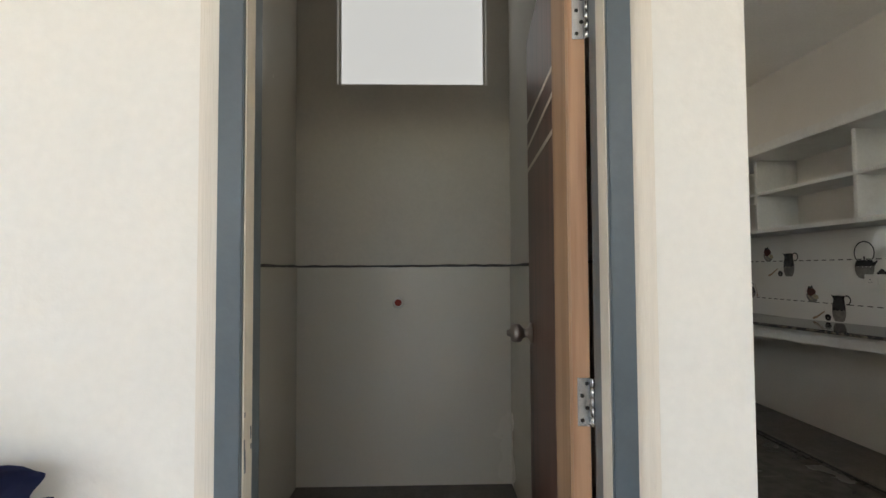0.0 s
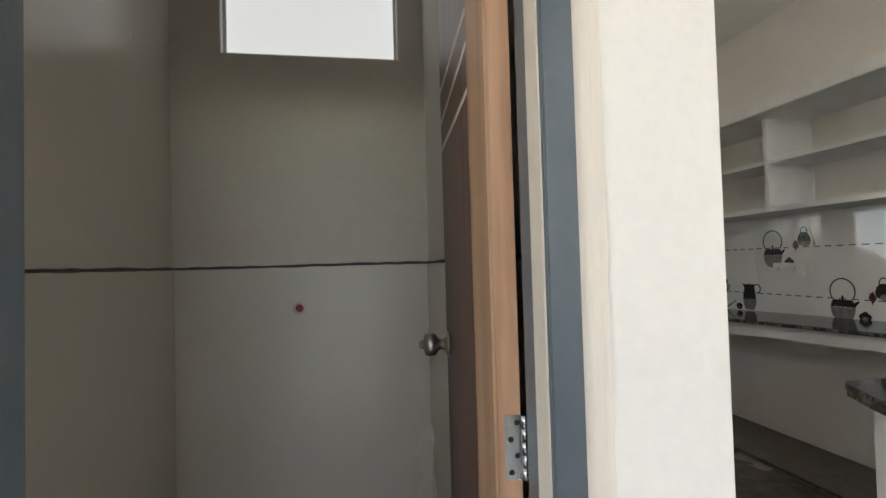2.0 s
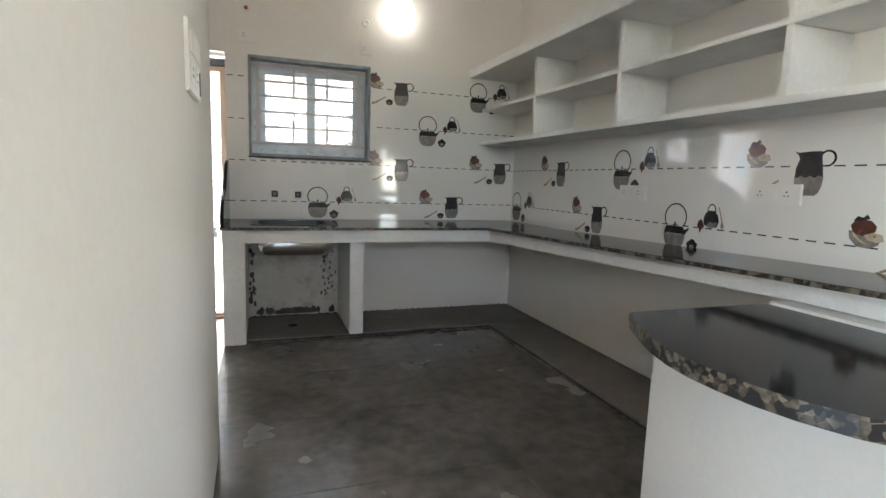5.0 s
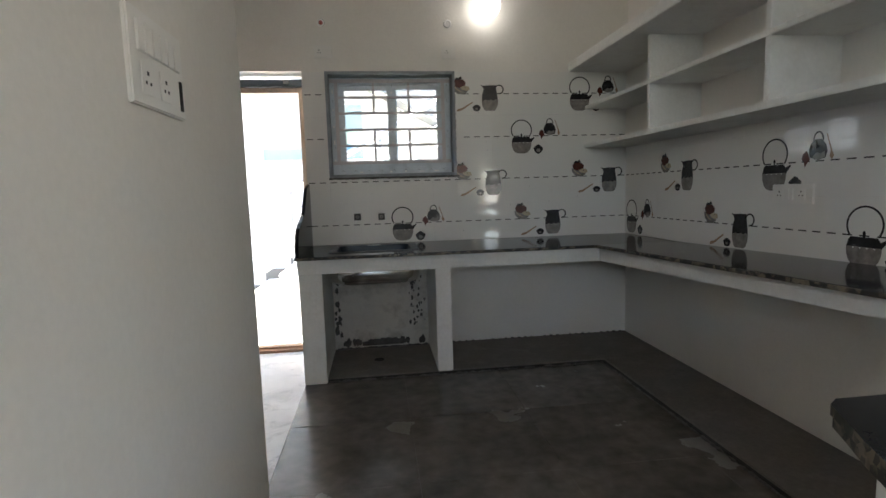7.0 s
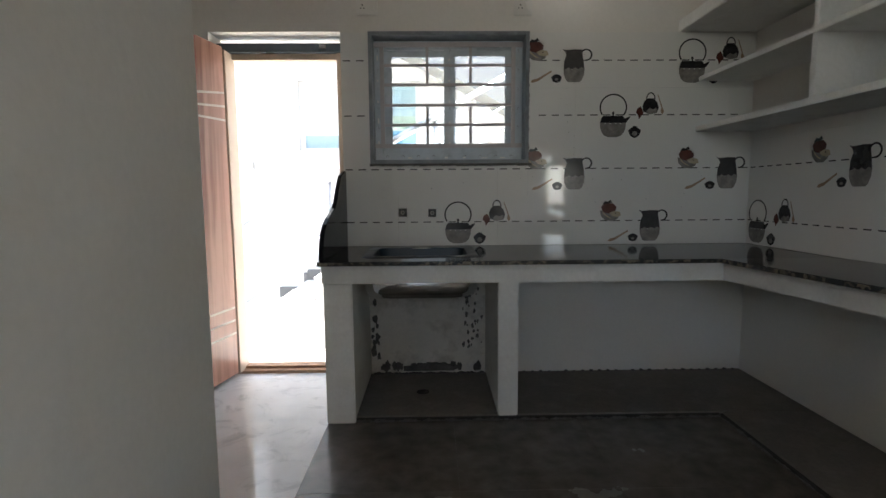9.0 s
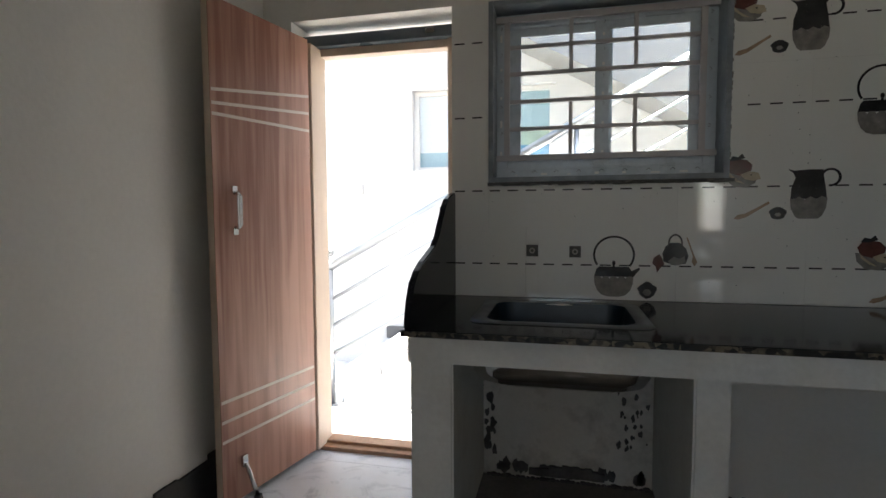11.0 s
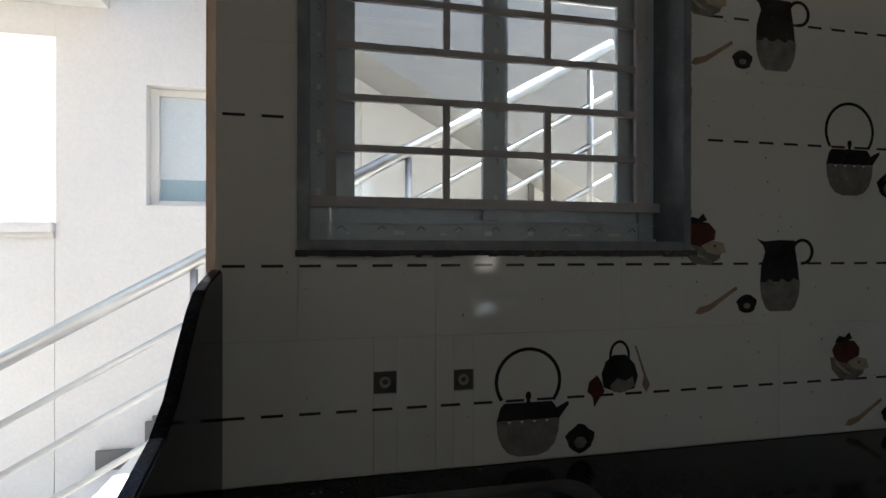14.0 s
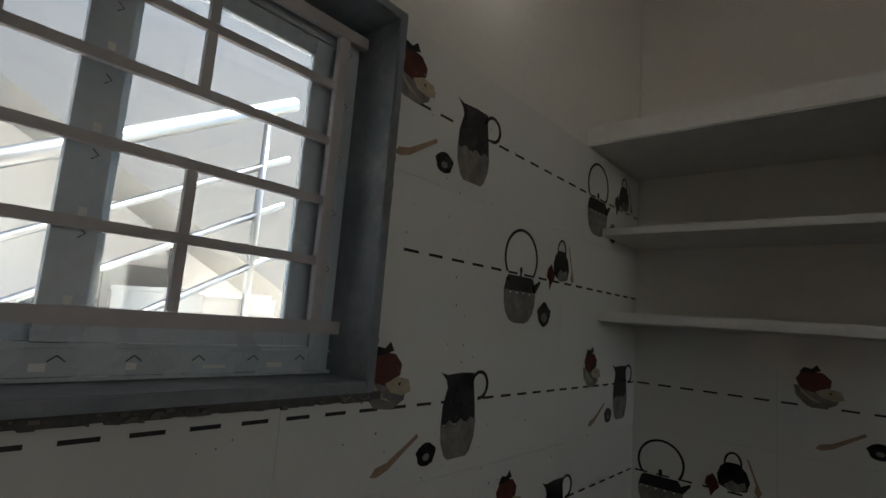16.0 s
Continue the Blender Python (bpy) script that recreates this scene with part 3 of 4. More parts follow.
# ---- kitchen window ----
win = thing("kitchen_window", ((WX0 + WX1) / 2, 0.05, WZ0), "grey framed kitchen window with a white painted steel grille and sliding panes", "window")
G = 0.052
for nm, b in (("frame_side", (WX0, WX0 + 0.02, -0.018, 0.22, WZ0, WZ1)), ("frame_side", (WX1 - 0.02, WX1, -0.018, 0.22, WZ0, WZ1)),
              ("frame_sill", (WX0 + 0.0201, WX1 - 0.0201, -0.018, 0.22, WZ0, WZ0 + 0.02)), ("frame_head", (WX0 + 0.0201, WX1 - 0.0201, -0.018, 0.22, WZ1 - 0.02, WZ1))):
    part(nm, boxes(b, bevel=0.002), FRAME_GRANITE, win, "grey granite surround")
ix0, ix1, iz0, iz1 = WX0 + 0.0201, WX1 - 0.0201, WZ0 + 0.0201, WZ1 - 0.0201
gy = 0.08
for b in ((ix0, ix0 + 0.045, 0.10, 0.15, iz0, iz1), (ix1 - 0.045, ix1, 0.10, 0.15, iz0, iz1), (ix0 + 0.0455, ix1 - 0.0455, 0.10, 0.15, iz0, iz0 + 0.05), (ix0 + 0.0455, ix1 - 0.0455, 0.10, 0.15, iz1 - 0.05, iz1)):
    part("track", boxes(b, bevel=0.002), UPVC, win, "grey window track still in protective film")
gx0, gx1, gz0, gz1 = ix0 + 0.001, ix1 - 0.001, 1.372, 1.966
grille = thing("window_grille", ((gx0 + gx1) / 2, gy, gz0), "white painted steel window grille of flat bars", "grille")
part("rail", boxes((gx0, gx1, gy - 0.008, gy + 0.008, gz0 - 0.002, gz0 + 0.022), bevel=0.001), GRILLE, grille)
part("rail", boxes((gx0, gx1, gy - 0.008, gy + 0.008, gz1 - 0.02, gz1 + 0.004), bevel=0.001), GRILLE, grille)
bx0, bx1 = 0.236, 0.978
for x in (0.212, bx1 + 0.0005):
    part("stile", boxes((x, x + 0.0235, gy - 0.007, gy + 0.007, gz0 + 0.0225, gz1 - 0.0205), bevel=0.001), GRILLE, grille)
for z in (1.503, 1.617, 1.733, 1.843):
    part("bar", boxes((bx0, bx1, gy - 0.006, gy + 0.006, z - 0.008, z + 0.008), bevel=0.001), GRILLE, grille)
for za, zb in ((gz0 + 0.0225, 1.4945), (1.5115, 1.6085), (1.7415, 1.8345), (1.8515, gz1 - 0.0205)):
    for x in (0.487, 0.740):
        part("short_bar", boxes((x - 0.008, x + 0.008, gy - 0.005, gy + 0.005, za, zb)), GRILLE, grille)
# marks of the film on the frame
bm = bmesh.new()
rngm = random.Random(31)
for k in range(7):
    x = ix0 + 0.08 + 0.11 * k
    box(bm, x, x + rngm.uniform(0.008, 0.05), 0.0985, 0.0995, WZ0 + 0.034, WZ0 + 0.034 + rngm.uniform(0.004, 0.012))
for k in range(5):
    z = WZ0 + 0.12 + 0.12 * k
    box(bm, ix0 + 0.015, ix0 + 0.024, 0.0985, 0.0995, z, z + rngm.uniform(0.01, 0.03))
    box(bm, 0.612, 0.622, 0.1045, 0.1055, z, z + 0.012)
part("film_marks", bm, PLASTIC, win, "faint pale marks on the film", kind="stuff")
# sliding sashes
for k, (a, b, y0) in enumerate(((ix0 + 0.046, 0.655, 0.128), (0.585, ix1 - 0.046, 0.106))):
    sash = part("sash", boxes((a, a + 0.055, y0, y0 + 0.018, iz0 + 0.051, iz1 - 0.051), (b - 0.055, b, y0, y0 + 0.018, iz0 + 0.051, iz1 - 0.051),
                              (a + 0.055, b - 0.055, y0, y0 + 0.018, iz0 + 0.051, iz0 + 0.085), (a + 0.055, b - 0.055, y0, y0 + 0.018, iz1 - 0.085, iz1 - 0.051), bevel=0.001), UPVC, win)
    pane = part("pane", boxes((a + 0.0555, b - 0.0555, y0 + 0.007, y0 + 0.011, iz0 + 0.0855, iz1 - 0.0855)), glass, sash)
    pane.visible_shadow = False
# rough dark joint under the surround and small printed marks on the film
bm = bmesh.new()
rng = random.Random(12)
x = WX0 - 0.004
while x < WX1:
    w = rng.uniform(0.01, 0.04)
    box(bm, x, x + w, -0.014, -0.0005, WZ0 - 0.012 - rng.uniform(0, 0.004), WZ0 - 0.0005)
    x += w
part("sealant", bm, MORTAR, win, "dark ragged mortar joint")
bm = bmesh.new()
for _ in range(48):
    x = rng.choice((rng.uniform(WX0, WX1), rng.gauss(0.66, 0.06), rng.gauss(1.02, 0.03)))
    z = WZ0 - rng.uniform(0.002, 0.016)
    q = rng.uniform(0.0015, 0.005)
    box(bm, x, x + q * rng.uniform(1, 3), -0.016 - q, -0.0145, z, z + q)
for _ in range(26):
    z = WZ0 + rng.uniform(0.0, 0.7)
    q = rng.uniform(0.002, 0.006)
    box(bm, WX1 + 0.0005, WX1 + q, -0.012, -0.001, z, z + q * rng.uniform(1, 4))
part("crumbs", bm, LEDGE, win, "pale mortar crumbs", kind="stuff")
bm = bmesh.new()
for k in range(9):
    x = ix0 + 0.06 + 0.092 * k
    for a, b in (((x, 0.0), (x + 0.010, 0.008)), ((x + 0.010, 0.008), (x + 0.020, 0.0))):
        tube(bm, [(a[0], 0.0985, WZ0 + 0.046 + a[1]), (b[0], 0.0985, WZ0 + 0.046 + b[1])], 0.0009, 5)
for k in range(6):
    z = WZ0 + 0.10 + 0.11 * k
    for x in (ix0 + 0.018, ix1 - 0.028, 0.616):
        y = 0.104 if x == 0.616 else 0.0985
        tube(bm, [(x, y, z), (x + 0.008, y, z + 0.007), (x, y, z + 0.014)], 0.0009, 5)
part("printed_arrows", bm, MORTAR, win, "small dark arrows printed on the film", kind="stuff")
part("track_lip", boxes((ix0 + 0.001, ix1 - 0.001, 0.088, 0.0995, WZ0 + 0.0215, WZ0 + 0.027), (ix0 + 0.001, ix1 - 0.001, 0.093, 0.0995, WZ0 + 0.060, WZ0 + 0.064), bevel=0.0008), UPVC, win)

# ---- worktop runs ----
ledge_z = 0.024
part("plinth", boxes((0.0, XR + 0.011, -0.60, 0.011, 0.0005, ledge_z), (1.93, XR + 0.011, -2.9, -0.601, 0.0005, ledge_z), bevel=0.004), LEDGE, kind="structure")
part("plinth_joint", boxes((0.0, 1.915, -0.612, -0.601, 0.0005, ledge_z - 0.006), (1.917, 1.929, -2.9, -0.612, 0.0005, ledge_z - 0.006)), EDGE_DIRT, kind="structure")
bm = bmesh.new()
rng = random.Random(5)
def rubble(bm, p, q, step, r):
    p, q = Vector(p), Vector(q)
    n = int((q - p).length / step)
    for i in range(n):
        c = p.lerp(q, (i + 0.5) / n)
        s = r * rng.uniform(0.6, 1.3)
        m = Matrix.Translation((c.x, c.y, s * 0.4)) @ Matrix.Diagonal((s * 1.8, s * 1.8, s, 1)) @ pose(0, 0, 0, 0, 0, rng.uniform(0, 90))
        bmesh.ops.create_icosphere(bm, subdivisions=1, radius=1, matrix=m)
rubble(bm, (0.14, -0.607, 0), (1.92, -0.607, 0), 0.022, 0.010)
rubble(bm, (1.923, -0.61, 0), (1.923, -2.9, 0), 0.022, 0.010)
part("mortar_line", bm, MORTAR, kind="structure")
pier_w = (("pier", 0.0, 0.134), ("pier", 0.822, 0.918))
for nm, a, b in pier_w:
    bot = 0.0005 if a == 0 else ledge_z + 0.0005
    if a == 0:
        part(nm, boxes((a - 0.002, b, -0.635, 0.010, bot, 0.6895), bevel=0.006), PUTTY, None, "white plastered pier with scuffed foot under the worktop", "pier")
    else:
        part(nm, boxes((a, b, -0.62, 0.010, bot, 0.6895), bevel=0.006), PUTTY, None, "white plastered pier beside the sink niche", "pier")
# concrete slab with a hole for the bowl
SX0, SX1, SY0, SY1 = 0.21, 0.69, -0.53, -0.13
def skew(bm, ymax=CY):
    """The run along the east wall climbs a little towards the peninsula and widens less."""
    for v in bm.verts:
        if v.co.y < ymax - 0.001:
            k = min(ymax - v.co.y, 2.3)
            v.co.z += 0.030 * k
            if v.co.x < XR - 0.01:
                v.co.x += 0.05 * k
    return bm


HX_, HY_ = (0.15, 0.755), (-0.60, -0.09)
slab_parts = ((-0.002, HX_[0], CY + 0.04, 0.010), (HX_[0], HX_[1], CY + 0.04, HY_[0]), (HX_[0], HX_[1], HY_[1], 0.010), (HX_[1], XR + 0.011, CY + 0.04, 0.010), (CX + 0.04, XR + 0.011, -2.96, CY + 0.04), (CX + 0.04, XR + 0.011, -3.755, -2.9605))
wtop = thing("worktop", (1.2, -0.35, 0.69), "polished black granite worktop on a white slab along tiled walls", "worktop")
bm = skew(boxes(*[(a, b, c, d, 0.690, CT - 0.0195) for a, b, c, d in slab_parts]), CY + 0.04)
bmesh.ops.remove_doubles(bm, verts=bm.verts, dist=0.001)
part("slab", bm, PUTTY, wtop, "white plastered concrete slab")
gr = ((-0.012, SX0, CY, -0.0005), (SX0, SX1, CY, SY0), (SX0, SX1, SY1, -0.0005), (SX1, XR, CY, -0.0005), (CX, XR, -3.755, CY))
bm = skew(boxes(*[(a, b, c, d, CT - 0.019, CT) for a, b, c, d in gr]))
bmesh.ops.remove_doubles(bm, verts=bm.verts, dist=1e-5)
part("granite_top", bm, [GRANITE], wtop, "polished black granite")
part("granite_edge", skew(boxes((-0.012, CX - 0.0, CY - 0.003, CY - 0.0003, CT - 0.019, CT - 0.002), (CX - 0.003, CX - 0.0003, -3.755, CY - 0.0035, CT - 0.019, CT - 0.002))), GRANITE_EDGE, wtop, "raw speckled granite edge")

# niche back and sides: stained plaster under the tiles
part("niche_back", boxes((0.135, 0.821, -0.004, 0.0115, ledge_z, 0.6895)), BARE, kind="structure")
bm = bmesh.new()
rng = random.Random(21)
def blob(bm, cx, cz, r, at, axis):
    n = rng.randint(7, 11)
    pts = [(cx + r * rng.uniform(0.5, 1.1) * math.cos(2 * math.pi * k / n), cz + r * rng.uniform(0.8, 1.9) * math.sin(2 * math.pi * k / n)) for k in range(n)]
    prism(bm, pts, (lambda u, v, w: Vector((u, at - w, v))) if axis == "y" else (lambda u, v, w: Vector((at - w, u, v))), 0.0012)
for _ in range(46):
    blob(bm, rng.gauss(0.735, 0.03), rng.uniform(0.15, 0.62), rng.uniform(0.004, 0.012), -0.0045, "y")
for _ in range(30):
    blob(bm, rng.gauss(0.163, 0.012), rng.uniform(0.12, 0.66), rng.uniform(0.006, 0.018), -0.0045, "y")
for _ in range(22):
    blob(bm, rng.uniform(0.16, 0.8), ledge_z + 0.035 + abs(rng.gauss(0, 0.008)), rng.uniform(0.01, 0.025), -0.0045, "y")
bmesh.ops.recalc_face_normals(bm, faces=bm.faces)
part("plaster_stains", bm, MORTAR, kind="structure")
bm = bmesh.new()
rubble(bm, (0.15, -0.012, 0), (0.81, -0.012, 0), 0.02, 0.008)
rubble(bm, (0.93, -0.002, 0), (2.36, -0.002, 0), 0.05, 0.006)
for v in bm.verts:
    v.co.z += ledge_z
part("mortar_line", bm, MORTAR, kind="structure")
drain = thing("floor_drain", (0.45, -0.30, ledge_z), "dark round drain hole in the niche floor", "drain")
bm = bmesh.new()
lathe(bm, [(0.034, 0.0002), (0.034, 0.002), (0.027, 0.0025), (0.025, 0.0008), (0, 0.0006)], Matrix.Translation((0.45, -0.30, ledge_z)))
part("drain_ring", bm, DARK, drain)

# sink
sink = thing("sink", ((SX0 + SX1) / 2, (SY0 + SY1) / 2, CT), "stainless steel sink set in the granite with blue protective film inside", "sink")


def rrect(cx, cy, a, b, r, n=6):
    out = []
    for qx, qy, s in ((1, 1, 0), (-1, 1, 90), (-1, -1, 180), (1, -1, 270)):
        for k in range(n + 1):
            t = radians(s + 90 * k / n)
            out.append((cx + qx * (a - r) + r * math.cos(t), cy + qy * (b - r) + r * math.sin(t)))
    return out


def loops(bm, rows, mi=0, close=True):
    rings = [[bm.verts.new((x, y, z)) for x, y in pts] for pts, z in rows]
    for a, b in zip(rings, rings[1:]):
        for k in range(len(a)):
            f = bm.faces.new((a[k], a[(k + 1) % len(a)], b[(k + 1) % len(a)], b[k]))
            f.material_index, f.smooth = mi, True
    if close:
        bm.faces.new(rings[-1]).material_index = mi
    return rings


scx, scy = (SX0 + SX1) / 2, (SY0 + SY1) / 2
bm = bmesh.new()
loops(bm, [(rrect(scx, scy, 0.285, 0.225, 0.05), CT + 0.0005), (rrect(scx, scy, 0.283, 0.223, 0.05), CT + 0.004), (rrect(scx, scy, 0.235, 0.185, 0.06), CT + 0.003)], close=False)
part("rim", bm, DULL_STEEL, sink, "dull steel rim under dusty film")
bm = bmesh.new()
loops(bm, [(rrect(scx, scy, 0.235, 0.185, 0.06), CT + 0.003), (rrect(scx, scy, 0.225, 0.175, 0.06), CT - 0.06), (rrect(scx, scy, 0.20, 0.15, 0.07), CT - 0.15), (rrect(scx, scy, 0.13, 0.09, 0.06), CT - 0.165)])
part("film", bm, SINK_BLUE, sink, "blue protective film lining the bowl")
bm = bmesh.new()
loops(bm, [(rrect(scx, scy, 0.285, 0.225, 0.07), CT - 0.0195), (rrect(scx, scy, 0.284, 0.224, 0.075), CT - 0.12), (rrect(scx, scy, 0.281, 0.221, 0.08), CT - 0.165), (rrect(scx, scy, 0.268, 0.208, 0.09), CT - 0.195), (rrect(scx, scy, 0.235, 0.178, 0.10), CT - 0.213), (rrect(scx, scy, 0.10, 0.07, 0.06), CT - 0.22)])
bmesh.ops.recalc_face_normals(bm, faces=bm.faces)
part("bowl", bm, BOWL_STEEL, sink, "polished steel underside of the bowl")
bm = bmesh.new()
prism(bm, [(0.40, 0), (0.47, 0.004), (0.50, 0.0), (0.46, -0.003)], lambda u, v, w: Vector((u, SY1 - 0.06 + v * 6, CT + 0.005 + w)), 0.0008)
part("sticker", bm, PLASTIC, sink, "torn strip of white label")

bm = bmesh.new()
rng = random.Random(41)
for _ in range(110):
    if rng.random() < 0.6:
        x, z = rng.gauss(1.30, 0.12), rng.uniform(0.95, 1.95)
    else:
        x, z = rng.uniform(0.1, 2.3), rng.uniform(0.83, 1.25)
    if WX0 - 0.01 < x < WX1 + 0.01 and z > WZ0 - 0.02 or x > 2.3 or x < 0.03:
        continue
    q = rng.uniform(0.0008, 0.0026)
    box(bm, x, x + q, -0.0014, -0.0006, z, z + q * rng.uniform(0.7, 2.0))
part("plaster_specks", bm, MORTAR, kind="stuff")
bm = bmesh.new()
x = 0.33
while x < 0.62:
    w = rng.uniform(0.012, 0.03)
    box(bm, x, x + w, -0.016 - rng.uniform(0, 0.01), -0.0045, ledge_z + 0.02, ledge_z + 0.045 + 0.02 * math.sin((x - 0.33) * 10) + rng.uniform(-0.006, 0.006))
    x += w
part("mortar_lump", bm, MORTAR, kind="structure")

# side splash of granite with an ogee edge
prof = [(0.0, CT + 0.0005), (0.0, 1.225)]
ctrl = [(-0.008, 1.235), (-0.05, 1.228), (-0.10, 1.217), (-0.14, 1.205), (-0.185, 1.175), (-0.25, 1.115), (-0.30, 1.065), (-0.36, 1.03), (-0.44, 1.008), (-0.52, 0.988), (-0.585, 0.962), (-0.635, 0.925), (-0.665, 0.875), (-0.68, 0.83), (CY + 0.015, CT + 0.0005)]
bm = bmesh.new()
prism(bm, prof + ctrl, lambda u, v, w: Vector((-0.008 + w, u, v)), 0.022)
bmesh.ops.recalc_face_normals(bm, faces=bm.faces)
bmesh.ops.bevel(bm, geom=[e for e in bm.edges if len(e.link_faces) == 2 and e.calc_face_angle(0) > 1.2], offset=0.003, segments=2, affect="EDGES")
part("side_splash", bm, [GRANITE], None, "polished black granite side splash with an ogee edge", "splashback")

# ---- peninsula ----
PZ = 0.744
pen = thing("peninsula_counter", (1.8, -3.3, 0), "white plastered peninsula with a rounded black granite top", "counter")
part("base", boxes((1.404, XR + 0.01, -3.60, -2.93, 0, PZ - 0.0455), bevel=0.004), WALL, pen, "white plastered base wall")
curve = [(1.335, -2.905), (1.305, -2.925), (1.275, -2.985), (1.235, -3.06), (1.20, -3.14), (1.175, -3.22), (1.163, -3.30), (1.163, -3.38), (1.172, -3.46), (1.195, -3.54), (1.235, -3.62), (1.29, -3.685), (1.37, -3.735), (1.47, -3.76), (XR, -3.76), (XR, -2.905)]
bm = bmesh.new()
prism(bm, curve, lambda u, v, w: Vector((u, v, PZ - 0.02 + w)), 0.02)
for f in bm.faces:
    if abs(f.normal.z) < 0.5:
        f.material_index = 1
bmesh.ops.recalc_face_normals(bm, faces=bm.faces)
bm.normal_update()
for f in bm.faces:
    f.material_index = 1 if abs(f.normal.z) < 0.5 else 0
part("top", bm, [GRANITE, GRANITE_EDGE], pen, "polished black granite top with a speckled rough edge")
bm = bmesh.new()
prism(bm, [(u + 0.006, v + 0.0) for u, v in curve[:-2]] + [(XR, -3.75), (XR, -2.911)], lambda u, v, w: Vector((u, v, PZ - 0.045 + w)), 0.0245)
bmesh.ops.recalc_face_normals(bm, faces=bm.faces)
part("edge_strip", bm, GRANITE_EDGE, pen, "doubled granite edge strip")
part("packing", boxes((1.90, XR, -3.75, -2.92, PZ + 0.0005, 0.755)), PUTTY, pen, "white mortar packing under the worktop end")

# ---- wall shelves ----
SH0, SH1 = -4.05, 0.010
shelf = thing("wall_shelf", (2.2, -2.0, 1.448), "long white plastered open wall shelf with two tiers", "shelf")
part("board", boxes((2.04, XR + 0.011, SH0, SH1, 1.449, 1.479), bevel=0.003), PUTTY, shelf)
part("board", boxes((2.045, XR + 0.011, SH0, SH1, 1.733, 1.757), bevel=0.003), PUTTY, shelf)
part("top_slab", boxes((1.92, XR + 0.011, SH0, SH1, 2.005, 2.07), bevel=0.004), PUTTY, shelf)
for y in (-0.90, -1.81, -2.76, -3.68):
    part("divider", boxes((2.05, XR + 0.011, y - 0.015, y + 0.015, 1.4795, 1.7325), bevel=0.002), PUTTY, shelf)
    part("divider", boxes((2.05, XR + 0.011, y - 0.015, y + 0.015, 1.7575, 2.0045), bevel=0.002), PUTTY, shelf)
part("back_panel", boxes((XR - 0.004, XR + 0.0115, SH0, -0.001, 1.4795, 1.7325), (XR - 0.004, XR + 0.0115, SH0, -0.001, 1.7575, 2.0045)), WALL, shelf)


# ---- electrical ----
def plate(name, at, axis, w, h, pieces, label, group=""):
    """A moulded plate on a wall; pieces: kind, offset along the wall, offset up, width, height."""
    root = thing(name, at, label, "socket", group)
    def fix(bm):
        for v in bm.verts:
            u, d, z = v.co
            if axis == "y":
                v.co = Vector((at[0] + u, at[1] - d, at[2] + z))
            elif axis == "x-":
                v.co = Vector((at[0] - d, at[1] - u, at[2] + z))
            else:
                v.co = Vector((at[0] + d, at[1] + u, at[2] + z))
        bmesh.ops.recalc_face_normals(bm, faces=bm.faces)
        return bm
    part("plate", fix(boxes((-w / 2, w / 2, 0.0005, 0.012, -h / 2, h / 2), bevel=0.003)), PLASTIC, root)
    for kind, u, z, pw, ph in pieces:
        if kind == "switch":
            bm = boxes((u - pw / 2, u + pw / 2, 0.0122, 0.017, z - ph / 2, z + ph / 2), bevel=0.0015)
            part("switch", fix(bm), PLASTIC, root)
        else:
            sk = part("socket", fix(boxes((u - pw / 2, u + pw / 2, 0.0122, 0.0145, z - ph / 2, z + ph / 2), bevel=0.001)), PLASTIC, root)
            bm = bmesh.new()
            for du, dz, r in ((0, 0.010, 0.0035), (-0.009, -0.007, 0.0028), (0.009, -0.007, 0.0028)):
                box(bm, u + du - r, u + du + r, 0.0146, 0.0152, z + dz - r, z + dz + r)
            part("socket_holes", fix(bm), DARK, sk)
    return root


plate("wall_socket", (0.155, 0, 2.137), "y", 0.12, 0.082, [("socket", -0.024, 0, 0.042, 0.05), ("switch", 0.03, 0, 0.024, 0.05)], "small white socket and switch plate above the window", "small plates above the window")
plate("wall_socket", (1.03, 0, 2.137), "y", 0.10, 0.09, [("socket", -0.016, 0, 0.04, 0.05), ("switch", 0.028, 0, 0.022, 0.05)], "small white socket and switch plate above the window", "small plates above the window")
plate("wall_socket", (XR - 0.0005, -1.612, 1.10), "x-", 0.235, 0.088, [("socket", -0.07, 0, 0.045, 0.055), ("switch", -0.022, 0, 0.02, 0.05), ("switch", 0.002, 0, 0.02, 0.05), ("socket", 0.055, 0, 0.045, 0.055)], "white double socket and switch plate on the tiled wall", "socket plates over the worktop")
plate("wall_socket", (XR - 0.0005, -2.535, 1.122), "x-", 0.235, 0.088, [("socket", -0.07, 0, 0.045, 0.055), ("switch", -0.022, 0, 0.02, 0.05), ("switch", 0.002, 0, 0.02, 0.05), ("socket", 0.055, 0, 0.045, 0.055)], "white double socket and switch plate on the tiled wall", "socket plates over the worktop")
pl = [("switch", -0.08 + 0.032 * k, 0.035, 0.028, 0.052) for k in range(6)] + [("socket", -0.06, -0.035, 0.05, 0.055), ("socket", 0.02, -0.035, 0.05, 0.055)]
plate("switch_board", (0.0755, -2.685, 1.407), "x+", 0.24, 0.167, pl, "large white switch board on the plain wall", "")
# dark strip laid on the plate for the dark gap beside its flange
bm = boxes((0.0868, 0.0892, -2.592, -2.578, 1.340, 1.400))
part("indicator", bm, DARK, None, "dark strip for the gap at the rim of the switch board", "indicator")

